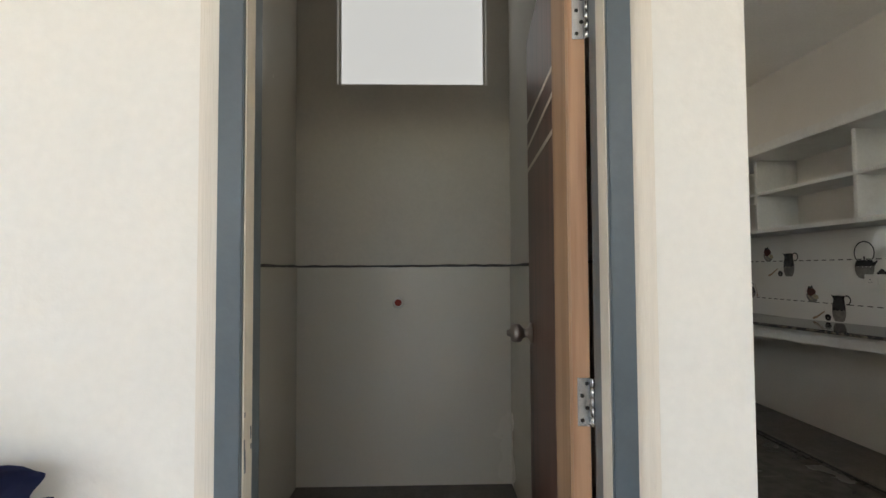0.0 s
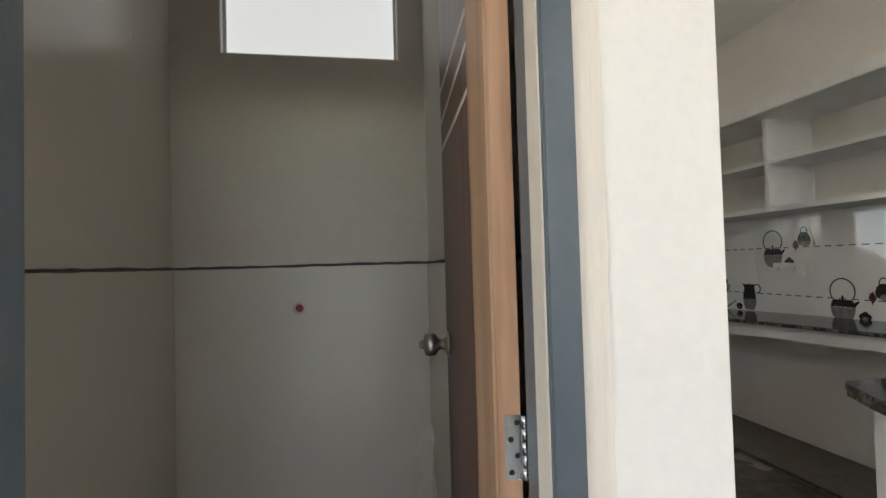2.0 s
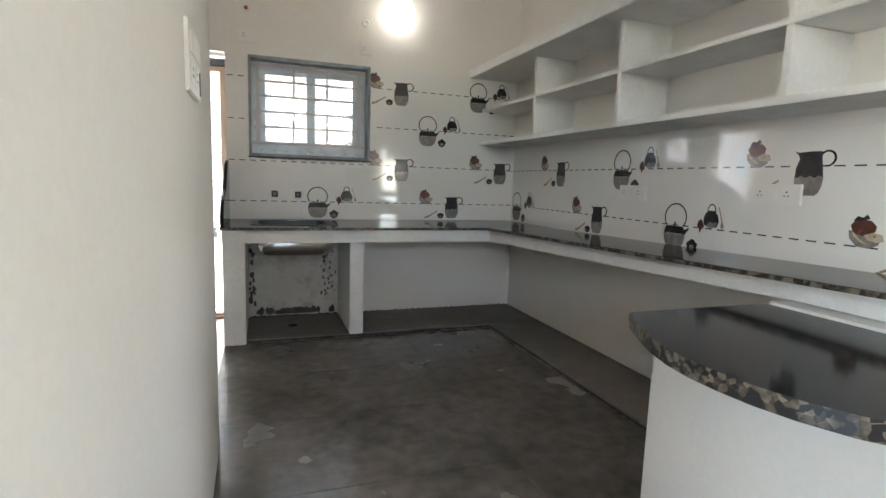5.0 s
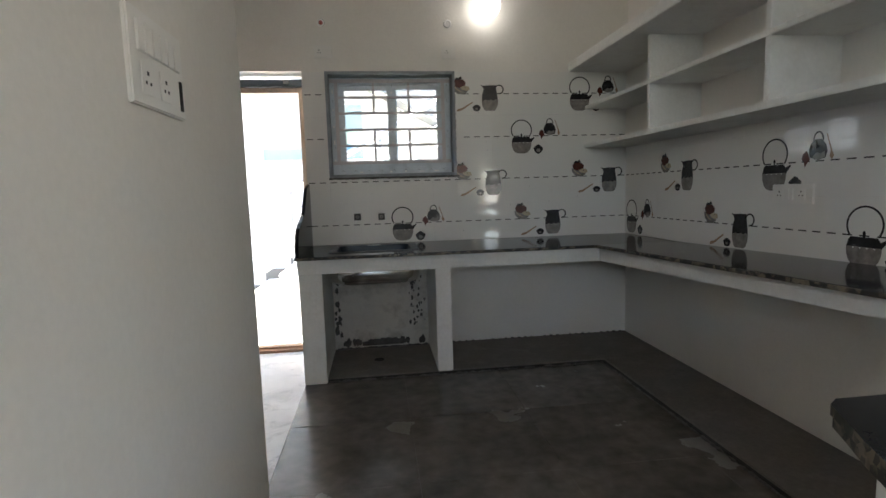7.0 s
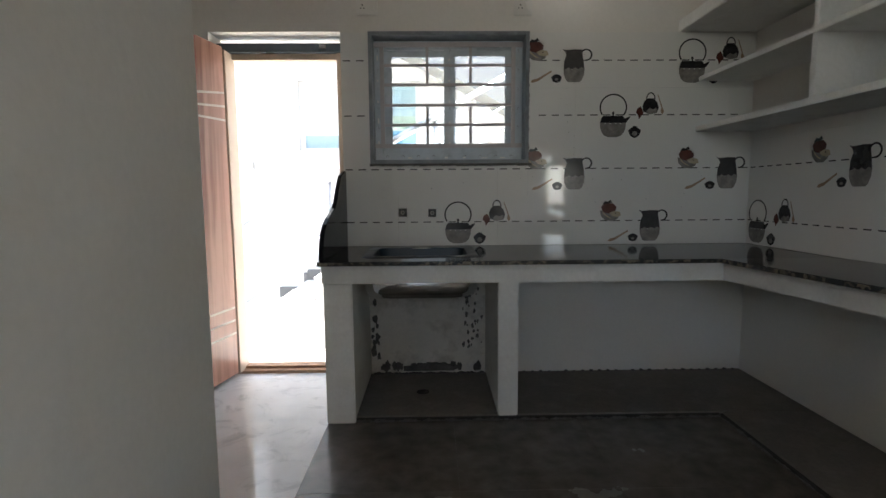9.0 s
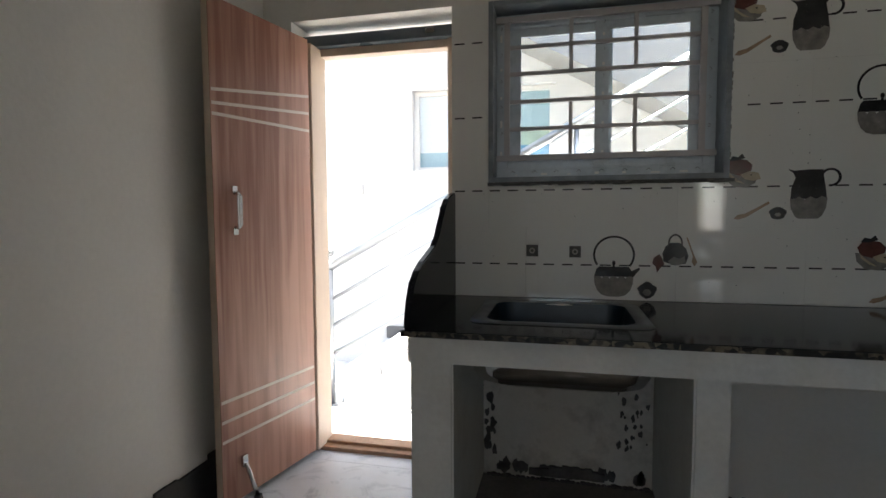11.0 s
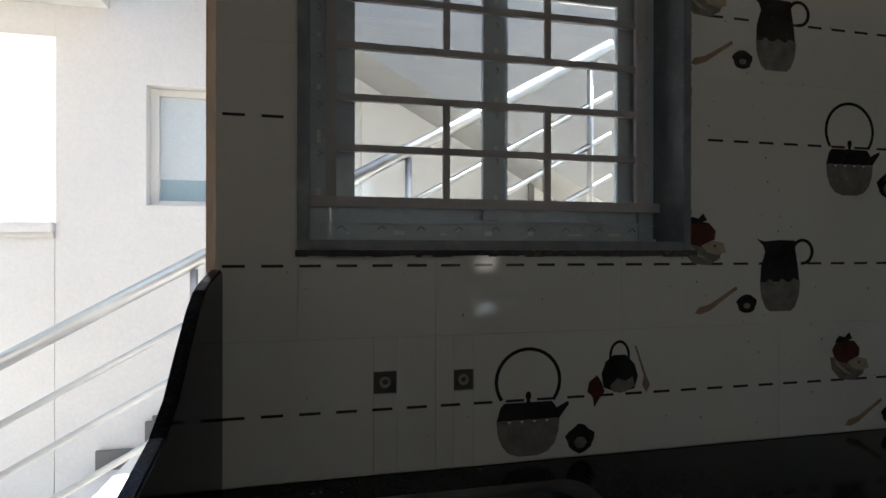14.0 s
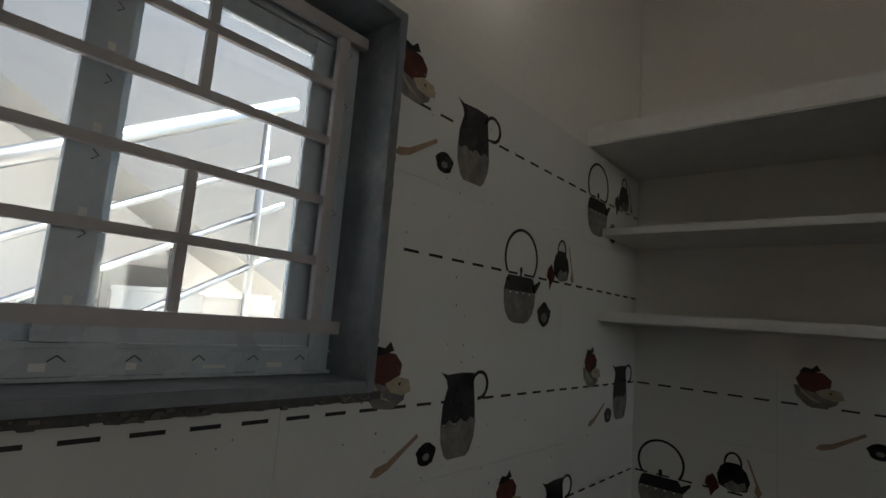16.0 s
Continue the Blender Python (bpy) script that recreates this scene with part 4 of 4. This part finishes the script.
for x, r, mat, lab in ((0.150, 0.016, RED, "open conduit hole with a dark red ring"), (1.03, 0.017, PLASTIC, "round white conduit cap")):
    root = thing("conduit_box", (x, 0.0, 2.335), lab, "conduit box")
    bm = bmesh.new()
    m = Matrix.Translation((x, 0.0105, 2.335)) @ pose(0, 0, 0, 90)
    lathe(bm, [(0.0, 0.0), (r * 1.7, 0.001), (r * 1.6, 0.005), (r, 0.006), (r * 0.9, 0.002)], m)
    part("ring", bm, PUTTY, root, smooth=True)
    bm = bmesh.new()
    lathe(bm, [(r * 0.9, 0.003), (0, 0.003)], m)
    part("insert", bm, mat, root)

bulb = thing("wall_bulb", (1.33, 0.0, 2.50), "lit round white bulb in a white wall holder", "lamp")
bc = Vector((1.29, -0.10, 2.43))
bm = bmesh.new()
tube(bm, [(bc.x, 0.011, bc.z + 0.03), (bc.x, -0.03, bc.z + 0.03), (bc.x, -0.05, bc.z + 0.015)], [0.03, 0.022, 0.02], 16)
part("holder", bm, PLASTIC, bulb)
bm = bmesh.new()
bmesh.ops.create_uvsphere(bm, u_segments=28, v_segments=16, radius=0.098, matrix=Matrix.Translation(bc))
part("globe", bm, bulb_glow, bulb, "glowing white globe", smooth=True)
lamp("bulb_light", "POINT", 0.012, Matrix.Translation(bc + Vector((0, -0.12, -0.02))), (1, 0.95, 0.87), radius=0.09)

# ---- outdoors ----
bm = bmesh.new()
part("patio", boxes((-7, 5, 0.231, 7.0, -0.32, -0.13)), OUT_WHITE_TILE, kind="structure")
stairs = thing("staircase", (0.5, 1.4, -0.07), "white plastered outdoor staircase with stainless steel rails", "staircase")
RUN, RISE, X0, SYA, SYB, PZ0 = 0.2725, 0.168, -0.97, 1.02, 1.95, -0.08
for k in range(9):
    zt = PZ0 + RISE * (k + 1)
    xa = X0 + RUN * k
    part("step", boxes((xa, xa + RUN - 0.0005, SYA, SYB, -0.129, zt), bevel=0.002), OUT_WALL, stairs)
    part("tread", boxes((xa - 0.012, xa + RUN - 0.013, SYA + 0.012, SYB - 0.022, zt + 0.0005, zt + 0.018)), OUT_WHITE_TILE, stairs)
    part("skirting", boxes((xa - 0.012, xa + RUN - 0.05, SYB - 0.02, SYB - 0.001, zt + 0.0005, zt + 0.12)), BLACK_TILE, stairs, "dark tile skirting along the wall")
    part("skirting", boxes((xa + RUN - 0.048, xa + RUN - 0.013, SYB - 0.02, SYB - 0.001, zt + 0.0005, zt + RISE + 0.09)), BLACK_TILE, stairs, "dark tile skirting along the wall")
bm = bmesh.new()
rng = random.Random(17)
for _ in range(16):
    x, z = rng.uniform(-0.95, -0.1), rng.uniform(-0.12, 0.02)
    box(bm, x, x + rng.uniform(0.02, 0.07), SYA - 0.0015, SYA - 0.0004, z, z + rng.uniform(0.004, 0.014))
part("plaster_scars", bm, STRIP, stairs, "scuffed plaster patches", kind="stuff")
slope = 0.558
def railpt(x, lift):
    return Vector((x, 1.0, 0.80 + lift + slope * (x + 1.046)))
bm = bmesh.new()
tube(bm, [(-1.05, 1.0, -0.129), (-1.05, 1.0, 0.87)], 0.024, 14)
part("newel", bm, RAIL_STEEL, stairs)
bm = bmesh.new()
bmesh.ops.create_uvsphere(bm, u_segments=14, v_segments=10, radius=0.032, matrix=Matrix.Translation((-1.05, 1.0, 0.90)))
part("newel_cap", bm, RAIL_STEEL, stairs, smooth=True)
bm = bmesh.new()
tube(bm, [railpt(-1.05, 0), railpt(1.45, 0)], 0.027, 12)
part("handrail", bm, RAIL_STEEL, stairs)
for lift in (-0.22, -0.40, -0.59):
    bm = bmesh.new()
    tube(bm, [railpt(-1.085, lift), railpt(1.45, lift)], 0.0125, 10)
    part("rail_bar", bm, RAIL_STEEL, stairs)
for x in (-0.28, 0.535, 1.35):
    bm = bmesh.new()
    tube(bm, [railpt(x, -0.84), railpt(x, -0.03)], 0.014, 10)
    part("baluster", bm, RAIL_STEEL, stairs)
# upper flight: a sloping slab with an assumed solid side, rising the other way
# both pieces get their shade from the darker grey colour
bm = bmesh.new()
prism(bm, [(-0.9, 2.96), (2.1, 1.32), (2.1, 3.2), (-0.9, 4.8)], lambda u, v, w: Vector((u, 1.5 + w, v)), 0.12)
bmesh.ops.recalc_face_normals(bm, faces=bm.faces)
part("upper_side", bm, OUT_SHADED, stairs, "plastered side of the upper flight, shade put into its grey")
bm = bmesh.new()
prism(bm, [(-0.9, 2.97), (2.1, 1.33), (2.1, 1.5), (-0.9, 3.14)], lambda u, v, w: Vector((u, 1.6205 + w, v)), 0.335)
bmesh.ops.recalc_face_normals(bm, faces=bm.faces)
part("upper_slab", bm, OUT_SHADED, stairs, "soffit of the upper flight, shade put into its grey")
YW = (-0.75, 0.40, 1.51, 2.16)
wall_with_holes("landing_wall", "y", 1.96, 0.18, -1.18, 3.2, -0.3, 6.0, [YW], OUT_WALL)
part("balcony_slab", boxes((-4.5, -0.93, 1.25, 1.9595, 2.55, 2.70), (-4.5, -1.181, 1.9605, 2.35, 2.38, 2.70)), OUT_WALL, kind="structure")
yard_window = thing("window", (-0.175, 2.05, YW[2]), "white framed sliding window with bluish panes in the white stair wall", "window")
for nm, b in (("frame_side", (YW[0] + 0.001, YW[0] + 0.045, 2.02, 2.08, YW[2] + 0.001, YW[3] - 0.001)), ("frame_side", (YW[1] - 0.045, YW[1] - 0.001, 2.02, 2.08, YW[2] + 0.001, YW[3] - 0.001)),
              ("frame_sill", (YW[0] + 0.0455, YW[1] - 0.0455, 2.02, 2.08, YW[2] + 0.001, YW[2] + 0.03)), ("frame_head", (YW[0] + 0.0455, YW[1] - 0.0455, 2.02, 2.08, YW[3] - 0.04, YW[3] - 0.001)),
              ("mullion", (-0.20, -0.15, 2.03, 2.07, YW[2] + 0.0305, YW[3] - 0.0405))):
    part(nm, boxes(b, bevel=0.002), PLASTIC, yard_window)
# reflected scenery painted as colour bands, one pane piece each
part("pane", boxes((YW[0] + 0.0455, -0.2005, 2.045, 2.052, YW[2] + 0.0305, 1.66)), BLUE_PANE, yard_window, "lower pane with a bluish reflection in its colour")
part("pane", boxes((YW[0] + 0.0455, -0.2005, 2.045, 2.052, 1.6605, YW[3] - 0.0405)), PALE_PANE, yard_window, "pane with a pale sky reflection in its colour")
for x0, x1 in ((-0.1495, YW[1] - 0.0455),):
    part("pane", boxes((x0, x1, 2.045, 2.052, YW[2] + 0.0305, 1.70)), DEEP_PANE, yard_window, "lower pane with a deep blue reflection in its colour")
    part("pane", boxes((x0, x1, 2.045, 2.052, 1.7005, 1.84)), GREEN_PANE, yard_window, "pane with a dull green reflection in its colour")
    part("pane", boxes((x0, x1, 2.045, 2.052, 1.8405, YW[3] - 0.0405)), BLUE_PANE, yard_window, "upper pane with a bluish reflection in its colour")
gpier = thing("garden_pier", (-1.33, 2.13, -0.31), "white plastered gate pier with a moulded cap", "pier")
part("shaft", boxes((-1.48, -1.185, 1.97, 2.3, -0.31, 1.33), bevel=0.004), OUT_WALL, gpier)
part("cap_moulding", boxes((-1.50, -1.185, 1.95, 2.34, 1.3305, 1.355), bevel=0.004), OUT_WALL, gpier)
part("cap", boxes((-1.515, -1.185, 1.93, 2.38, 1.3555, 1.41), bevel=0.004), OUT_WALL, gpier)


def house(name, x0, x1, y0, y1, h, wins, label):
    root = thing(name, ((x0 + x1) / 2, (y0 + y1) / 2, -0.32), label, "house")
    bm = bmesh.new()
    xs = sorted({x0, x1, *(w[0] for w in wins), *(w[1] for w in wins)})
    zs = sorted({-0.31, h, *(w[2] for w in wins), *(w[3] for w in wins)})
    for a, b in zip(xs, xs[1:]):
        for c, d in zip(zs, zs[1:]):
            if not any(w[0] < (a + b) / 2 < w[1] and w[2] < (c + d) / 2 < w[3] for w in wins):
                box(bm, a, b, y0, y0 + 0.2, c, d)
    bmesh.ops.remove_doubles(bm, verts=bm.verts, dist=1e-5)
    box(bm, x0, x1, y0 + 0.201, y1, -0.31, h)
    part("wall", bm, OUT_WALL, root)
    part("roof", boxes((x0 - 0.3, x1 + 0.3, y0 - 0.5, y1 + 0.2, h + 0.001, h + 0.14)), OUT_WALL, root)
    for w in wins:
        wd = part("window", boxes((w[0], w[0] + 0.05, y0 + 0.05, y0 + 0.1, w[2], w[3]), (w[1] - 0.05, w[1], y0 + 0.05, y0 + 0.1, w[2], w[3]), (w[0] + 0.05, w[1] - 0.05, y0 + 0.05, y0 + 0.1, w[2], w[2] + 0.05), (w[0] + 0.05, w[1] - 0.05, y0 + 0.05, y0 + 0.1, w[3] - 0.05, w[3])), PLASTIC, root)
        part("pane", boxes((w[0] + 0.05, w[1] - 0.05, y0 + 0.07, y0 + 0.08, w[2] + 0.05, w[3] - 0.05)), BLUE_PANE, wd, "bluish glass")
    return root


house("neighbour_house", -9.5, -1.0, 5.2, 9.0, 6.6, [(-7.2, -6.2, 1.35, 2.3)], "tall white plastered house across the yard")
house("neighbour_house", -0.8, 7.0, 6.0, 11.0, 6.2, [(2.2, 3.2, 1.2, 2.3), (2.2, 3.2, 3.8, 4.9)], "tall white plastered house with bluish windows behind the stairs")

# ---- printed tiles ----
def motif_kettle(cx, cz, to):
    bm = bmesh.new()
    def shape(pts, mi, lift=0.0):
        prism(bm, pts, lambda u, v, w: to(cx + 1.18 * u, cz + 1.13 * v + -0.012, 0.0002 + lift + w), 0.0004, mi)
    R = 0.068
    ring = [(R * math.cos(t), 0.048 + R * math.sin(t)) for t in (radians(a) for a in range(-38, 219, 12))]
    for a, b in zip(ring, ring[1:]):
        ka, kb = (R - 0.007) / R, (R - 0.007) / R
        shape([a, b, (b[0] * kb, 0.048 + (b[1] - 0.048) * kb), (a[0] * ka, 0.048 + (a[1] - 0.048) * ka)], 0)
    shape([(-0.056, -0.002), (-0.048, 0.006), (0.048, 0.006), (0.056, -0.004), (0.064, -0.03), (-0.064, -0.03)], 0)
    shape([(0.05, -0.012), (0.083, 0.004), (0.084, -0.003), (0.06, -0.034)], 0)
    shape([(0.006 * math.cos(t), 0.019 + 0.009 * math.sin(t)) for t in (radians(a) for a in range(0, 360, 40))], 0)
    shape([(-0.004, 0.006), (0.004, 0.006), (0.003, 0.013), (-0.003, 0.013)], 0)
    low = [(-0.064, -0.030), (-0.062, -0.055), (-0.054, -0.078), (-0.04, -0.094), (-0.02, -0.101), (0.02, -0.101), (0.04, -0.094), (0.054, -0.078), (0.062, -0.055), (0.064, -0.030)]
    top = []
    for k in range(5):
        for a in (0, 60, 120):
            top.append((0.064 - 0.0256 * k - 0.0128 + 0.0128 * math.cos(radians(a)), -0.036 + 0.009 * math.sin(radians(a))))
    shape(low + [p for p in top if p[0] < 0.0635], 1, 0.0005)
    pot = [(0.108 + 0.03 * math.cos(t) * (1 + 0.12 * math.sin(5 * t)), -0.075 + 0.028 * math.sin(t) * (1 + 0.12 * math.cos(4 * t))) for t in (radians(a) for a in range(0, 360, 24))]
    shape(pot, 0)
    shape([(0.108 + 0.014 * math.cos(t), -0.083 + 0.013 * math.sin(t)) for t in (radians(a) for a in range(0, 360, 60))], 1, 0.0005)
    return bm


def motif_teapot(cx, cz, to):
    bm = bmesh.new()
    def shape(pts, mi, lift=0.0):
        prism(bm, pts, lambda u, v, w: to(cx + 1.3 * u, cz + 1.24 * v + 0.055, 0.0002 + lift + w), 0.0004, mi)
    shape([(-0.032, -0.03), (-0.036, -0.005), (-0.028, 0.018), (-0.012, 0.03), (0.012, 0.03), (0.03, 0.012), (0.037, -0.012), (0.03, -0.035), (0.0, -0.042)], 0)
    shape([(-0.02, -0.028), (-0.004, -0.014), (0.012, -0.02), (0.026, -0.012), (0.03, -0.03), (0.01, -0.041), (-0.012, -0.04)], 1, 0.0005)
    ring = [(0.021 * math.cos(t), 0.028 + 0.030 * math.sin(t)) for t in (radians(a) for a in range(-10, 191, 20))]
    for a, b in zip(ring, ring[1:]):
        shape([a, b, (b[0] * 0.76, 0.028 + (b[1] - 0.028) * 0.82), (a[0] * 0.76, 0.028 + (a[1] - 0.028) * 0.82)], 0)
    shape([(-0.06, -0.018), (-0.045, -0.006), (-0.036, -0.02), (-0.03, -0.038), (-0.042, -0.052), (-0.05, -0.066), (-0.054, -0.046), (-0.064, -0.036)], 2, 0.0007)
    shape([(0.030, 0.046), (0.034, 0.046), (0.054, -0.012), (0.062, -0.03), (0.054, -0.044), (0.046, -0.03), (0.049, -0.012)], 4)
    return bm


def motif_jug(cx, cz, to):
    bm = bmesh.new()
    def shape(pts, mi, lift=0.0):
        prism(bm, pts, lambda u, v, w: to(cx + 1.6 * u, cz + 1.3 * v + -0.009, 0.0002 + lift + w), 0.0004, mi)
    shape([(-0.044, 0.055), (-0.030, 0.050), (0.0, 0.053), (0.028, 0.052), (0.029, 0.035), (0.034, 0.0), (0.037, -0.03), (-0.037, -0.03), (-0.036, 0.0), (-0.028, 0.03), (-0.032, 0.042)], 0)
    low = [(-0.038, -0.028), (-0.036, -0.055), (-0.028, -0.078), (-0.02, -0.086), (0.02, -0.086), (0.028, -0.078), (0.036, -0.055), (0.038, -0.028)]
    shape(low + [(0.026, -0.022), (0.016, -0.031), (0.004, -0.023), (-0.008, -0.032), (-0.02, -0.023), (-0.03, -0.031)], 1, 0.0005)
    ring = [(0.043 + 0.022 * math.cos(t), 0.03 + 0.026 * math.sin(t)) for t in (radians(a) for a in range(-100, 171, 18))]
    for a, b in zip(ring, ring[1:]):
        f = lambda p: (0.043 + (p[0] - 0.043) * 0.72, 0.03 + (p[1] - 0.03) * 0.76)
        shape([a, b, f(b), f(a)], 0)
    pot = [(-0.062 + 0.018 * math.cos(t) * (1 + 0.12 * math.sin(5 * t)), -0.07 + 0.018 * math.sin(t)) for t in (radians(a) for a in range(0, 360, 24))]
    shape(pot, 0)
    shape([(-0.062 + 0.007 * math.cos(t), -0.074 + 0.006 * math.sin(t)) for t in (radians(a) for a in range(0, 360, 60))], 1, 0.0005)
    shape([(-0.155, -0.086), (-0.148, -0.075), (-0.13, -0.07), (-0.098, -0.048), (-0.082, -0.036), (-0.079, -0.042), (-0.096, -0.055), (-0.128, -0.081), (-0.145, -0.088)], 4)
    return bm


def motif_apple(cx, cz, to):
    bm = bmesh.new()
    def shape(pts, mi, lift=0.0):
        prism(bm, pts, lambda u, v, w: to(cx + 1.36 * u, cz + 1.06 * v + 0.06, 0.0002 + lift + w), 0.0004, mi)
    shape([(-0.04, 0.0), (-0.036, -0.03), (-0.016, -0.056), (0.016, -0.06), (0.038, -0.045), (0.046, -0.018), (0.03, -0.01)], 1)
    shape([(-0.036, 0.018), (-0.026, 0.036), (-0.006, 0.042), (0.016, 0.038), (0.03, 0.02), (0.028, 0.0), (0.0, -0.018), (-0.028, -0.008)], 2, 0.0005)
    shape([(-0.03, 0.036), (-0.02, 0.052), (-0.006, 0.048), (0.004, 0.06), (0.012, 0.044), (-0.01, 0.036)], 0, 0.0009)
    shape([(0.0, -0.014), (0.022, -0.002), (0.046, -0.008), (0.052, -0.03), (0.034, -0.036), (0.012, -0.03)], 3, 0.0009)
    shape([(-0.03, -0.002), (-0.012, -0.026), (0.012, -0.046), (-0.006, -0.04), (-0.026, -0.02)], 3, 0.0009)
    shape([(0.024, -0.014), (0.03, -0.012), (0.029, -0.02)], 0, 0.0013)
    return bm


PRINT = [PR_DARK, PR_GREY, PR_RED, PR_CREAM, PR_SPOON]


def tiled_wall(wall, length, start, to, holes, kettles, apples, hidden=()):
    """Tiles in TW by TH from start (the corner) along u; prints by tile column and row."""
    cols = int(math.ceil(length / TW))
    for r, zc in enumerate(ROWS_Z):
        z0, z1 = zc - TH / 2, zc + TH / 2
        if r == 0:
            z0 = CT + 0.002
        for c in range(cols):
            u0, u1 = c * TW, min((c + 1) * TW, length)
            pieces = [(u0, u1, z0, z1)]
            for a, b, e, f in holes:
                nxt = []
                for p in pieces:
                    if a >= p[1] or b <= p[0] or e >= p[3] or f <= p[2]:
                        nxt.append(p)
                        continue
                    if p[0] < a:
                        nxt.append((p[0], a, p[2], p[3]))
                    if b < p[1]:
                        nxt.append((b, p[1], p[2], p[3]))
                    q0, q1 = max(p[0], a), min(p[1], b)
                    if p[2] < e:
                        nxt.append((q0, q1, p[2], e))
                    if f < p[3]:
                        nxt.append((q0, q1, f, p[3]))
                pieces = nxt
            for p in pieces:
                if p[1] - p[0] < 0.004 or p[3] - p[2] < 0.004:
                    continue
                bm = bmesh.new()
                g = 0.00025
                pts = [(p[0] + g, p[2] + g), (p[1] - g, p[2] + g), (p[1] - g, p[3] - g), (p[0] + g, p[3] - g)]
                prism(bm, pts, lambda u, v, w: to(u, v, -0.0115 + w), 0.0115)
                bmesh.ops.recalc_face_normals(bm, faces=bm.faces)
                part("tile", bm, TILE, wall)
        # dashes
        bm = bmesh.new()
        u = 0.012
        while u + 0.045 < length:
            if not any(a - 0.005 < u + 0.02 < b + 0.02 and e < zc < f for a, b, e, f in holes):
                prism(bm, [(u, zc - 0.003), (u + 0.043, zc - 0.003), (u + 0.043, zc + 0.003), (u, zc + 0.003)], lambda a, b, w: to(a, b, 0.0001 + w), 0.0003)
            u += 0.0743
        bmesh.ops.recalc_face_normals(bm, faces=bm.faces)
        part("dash_line", bm, PR_DASH, wall, "line of printed dashes")
    for (fn, name), spots in kettles.items():
        for u, z in spots:
            bm = fn(u, z, to)
            bmesh.ops.recalc_face_normals(bm, faces=bm.faces)
            part(name, bm, PRINT, wall)


D, C, B, A = ROWS_Z
K, T, J, P = (motif_kettle, "kettle_print"), (motif_teapot, "teapot_print"), (motif_jug, "jug_print"), (motif_apple, "apple_print")
north = {K: [(0.660, D), (1.557, B), (2.003, A)], T: [(0.888, D), (1.772, B), (2.222, A)],
         J: [(1.339, C), (1.793, D), (1.325, A), (2.238, C)], P: [(1.108, C), (1.550, D), (1.108, A), (1.996, C)]}
tiled_wall(wall_north, XR, 0, lambda u, v, w: Vector((u, -w, v)), [(WX0, WX1, WZ0, WZ1), (0.312, 0.362, 0.968, 1.016), (0.487, 0.532, 0.966, 1.012)], north, None)
east = {K: [(0.10, D), (1.965, D), (1.487, C)], T: [(0.325, D), (2.20, D), (1.73, C)],
        J: [(0.79, C), (1.268, D), (2.665, C), (3.14, D)], P: [(0.545, C), (1.02, D), (2.42, C), (2.90, D)]}
ROWS_Z = ROWS_Z[:2]
tiled_wall(wall_east, 4.25, 0, lambda u, v, w: Vector((XR - w, -u, v)), [], east, None)
part("tile_strip", boxes((XR, XR + 0.0115, -4.25, -0.001, ROWS_Z[1] + TH / 2, 1.4485)), TILE, wall_east)
for x, z in ((0.337, 0.992), (0.5095, 0.989)):
    root = thing("pipe_hole", (x, 0, z), "square cut hole in the tiles for a tap pipe", "pipe hole", "tap holes")
    part("recess", boxes((x - 0.024, x + 0.024, 0.007, 0.0118, z - 0.024, z + 0.024)), MORTAR, root)
    bm = bmesh.new()
    lathe(bm, [(0.012, 0), (0.012, 0.006), (0.007, 0.006), (0.006, 0.002)], Matrix.Translation((x, 0.0068, z)) @ pose(0, 0, 0, 90))
    part("pipe_end", bm, BRUSHED, root)

# ---- floor tiles ----
FS = 0.605
bm = bmesh.new()
for i in range(0, 8):
    for j in range(-15, 0):
        x0, x1 = 0.001 + i * FS, 0.001 + (i + 1) * FS
        y0, y1 = j * FS, (j + 1) * FS
        if y0 < -6.2 or x0 > HX1 - 0.2:
            continue
        bm = boxes((x0 + 0.001, min(x1, HX1) - 0.001, y0 + 0.001, y1 - 0.001, 0.0003, 0.003))
        part("floor_tile", bm, FLOOR, bpy.data.objects["kitchen_floor"])
# checkered patio tiles
n = 0
for i in range(10):
    for j in range(4):
        x0, y0 = -2.2 + 0.3 * i, 0.235 + 0.26 * j
        if j >= 2 and x0 > -1.15:
            continue
        bm = boxes((x0 + 0.001, x0 + 0.299, y0 + 0.001, y0 + 0.259, -0.1295, -0.125))
        part("patio_tile", bm, OUT_DARK_TILE if (i + j) % 2 else OUT_WHITE_TILE, bpy.data.objects["patio"])
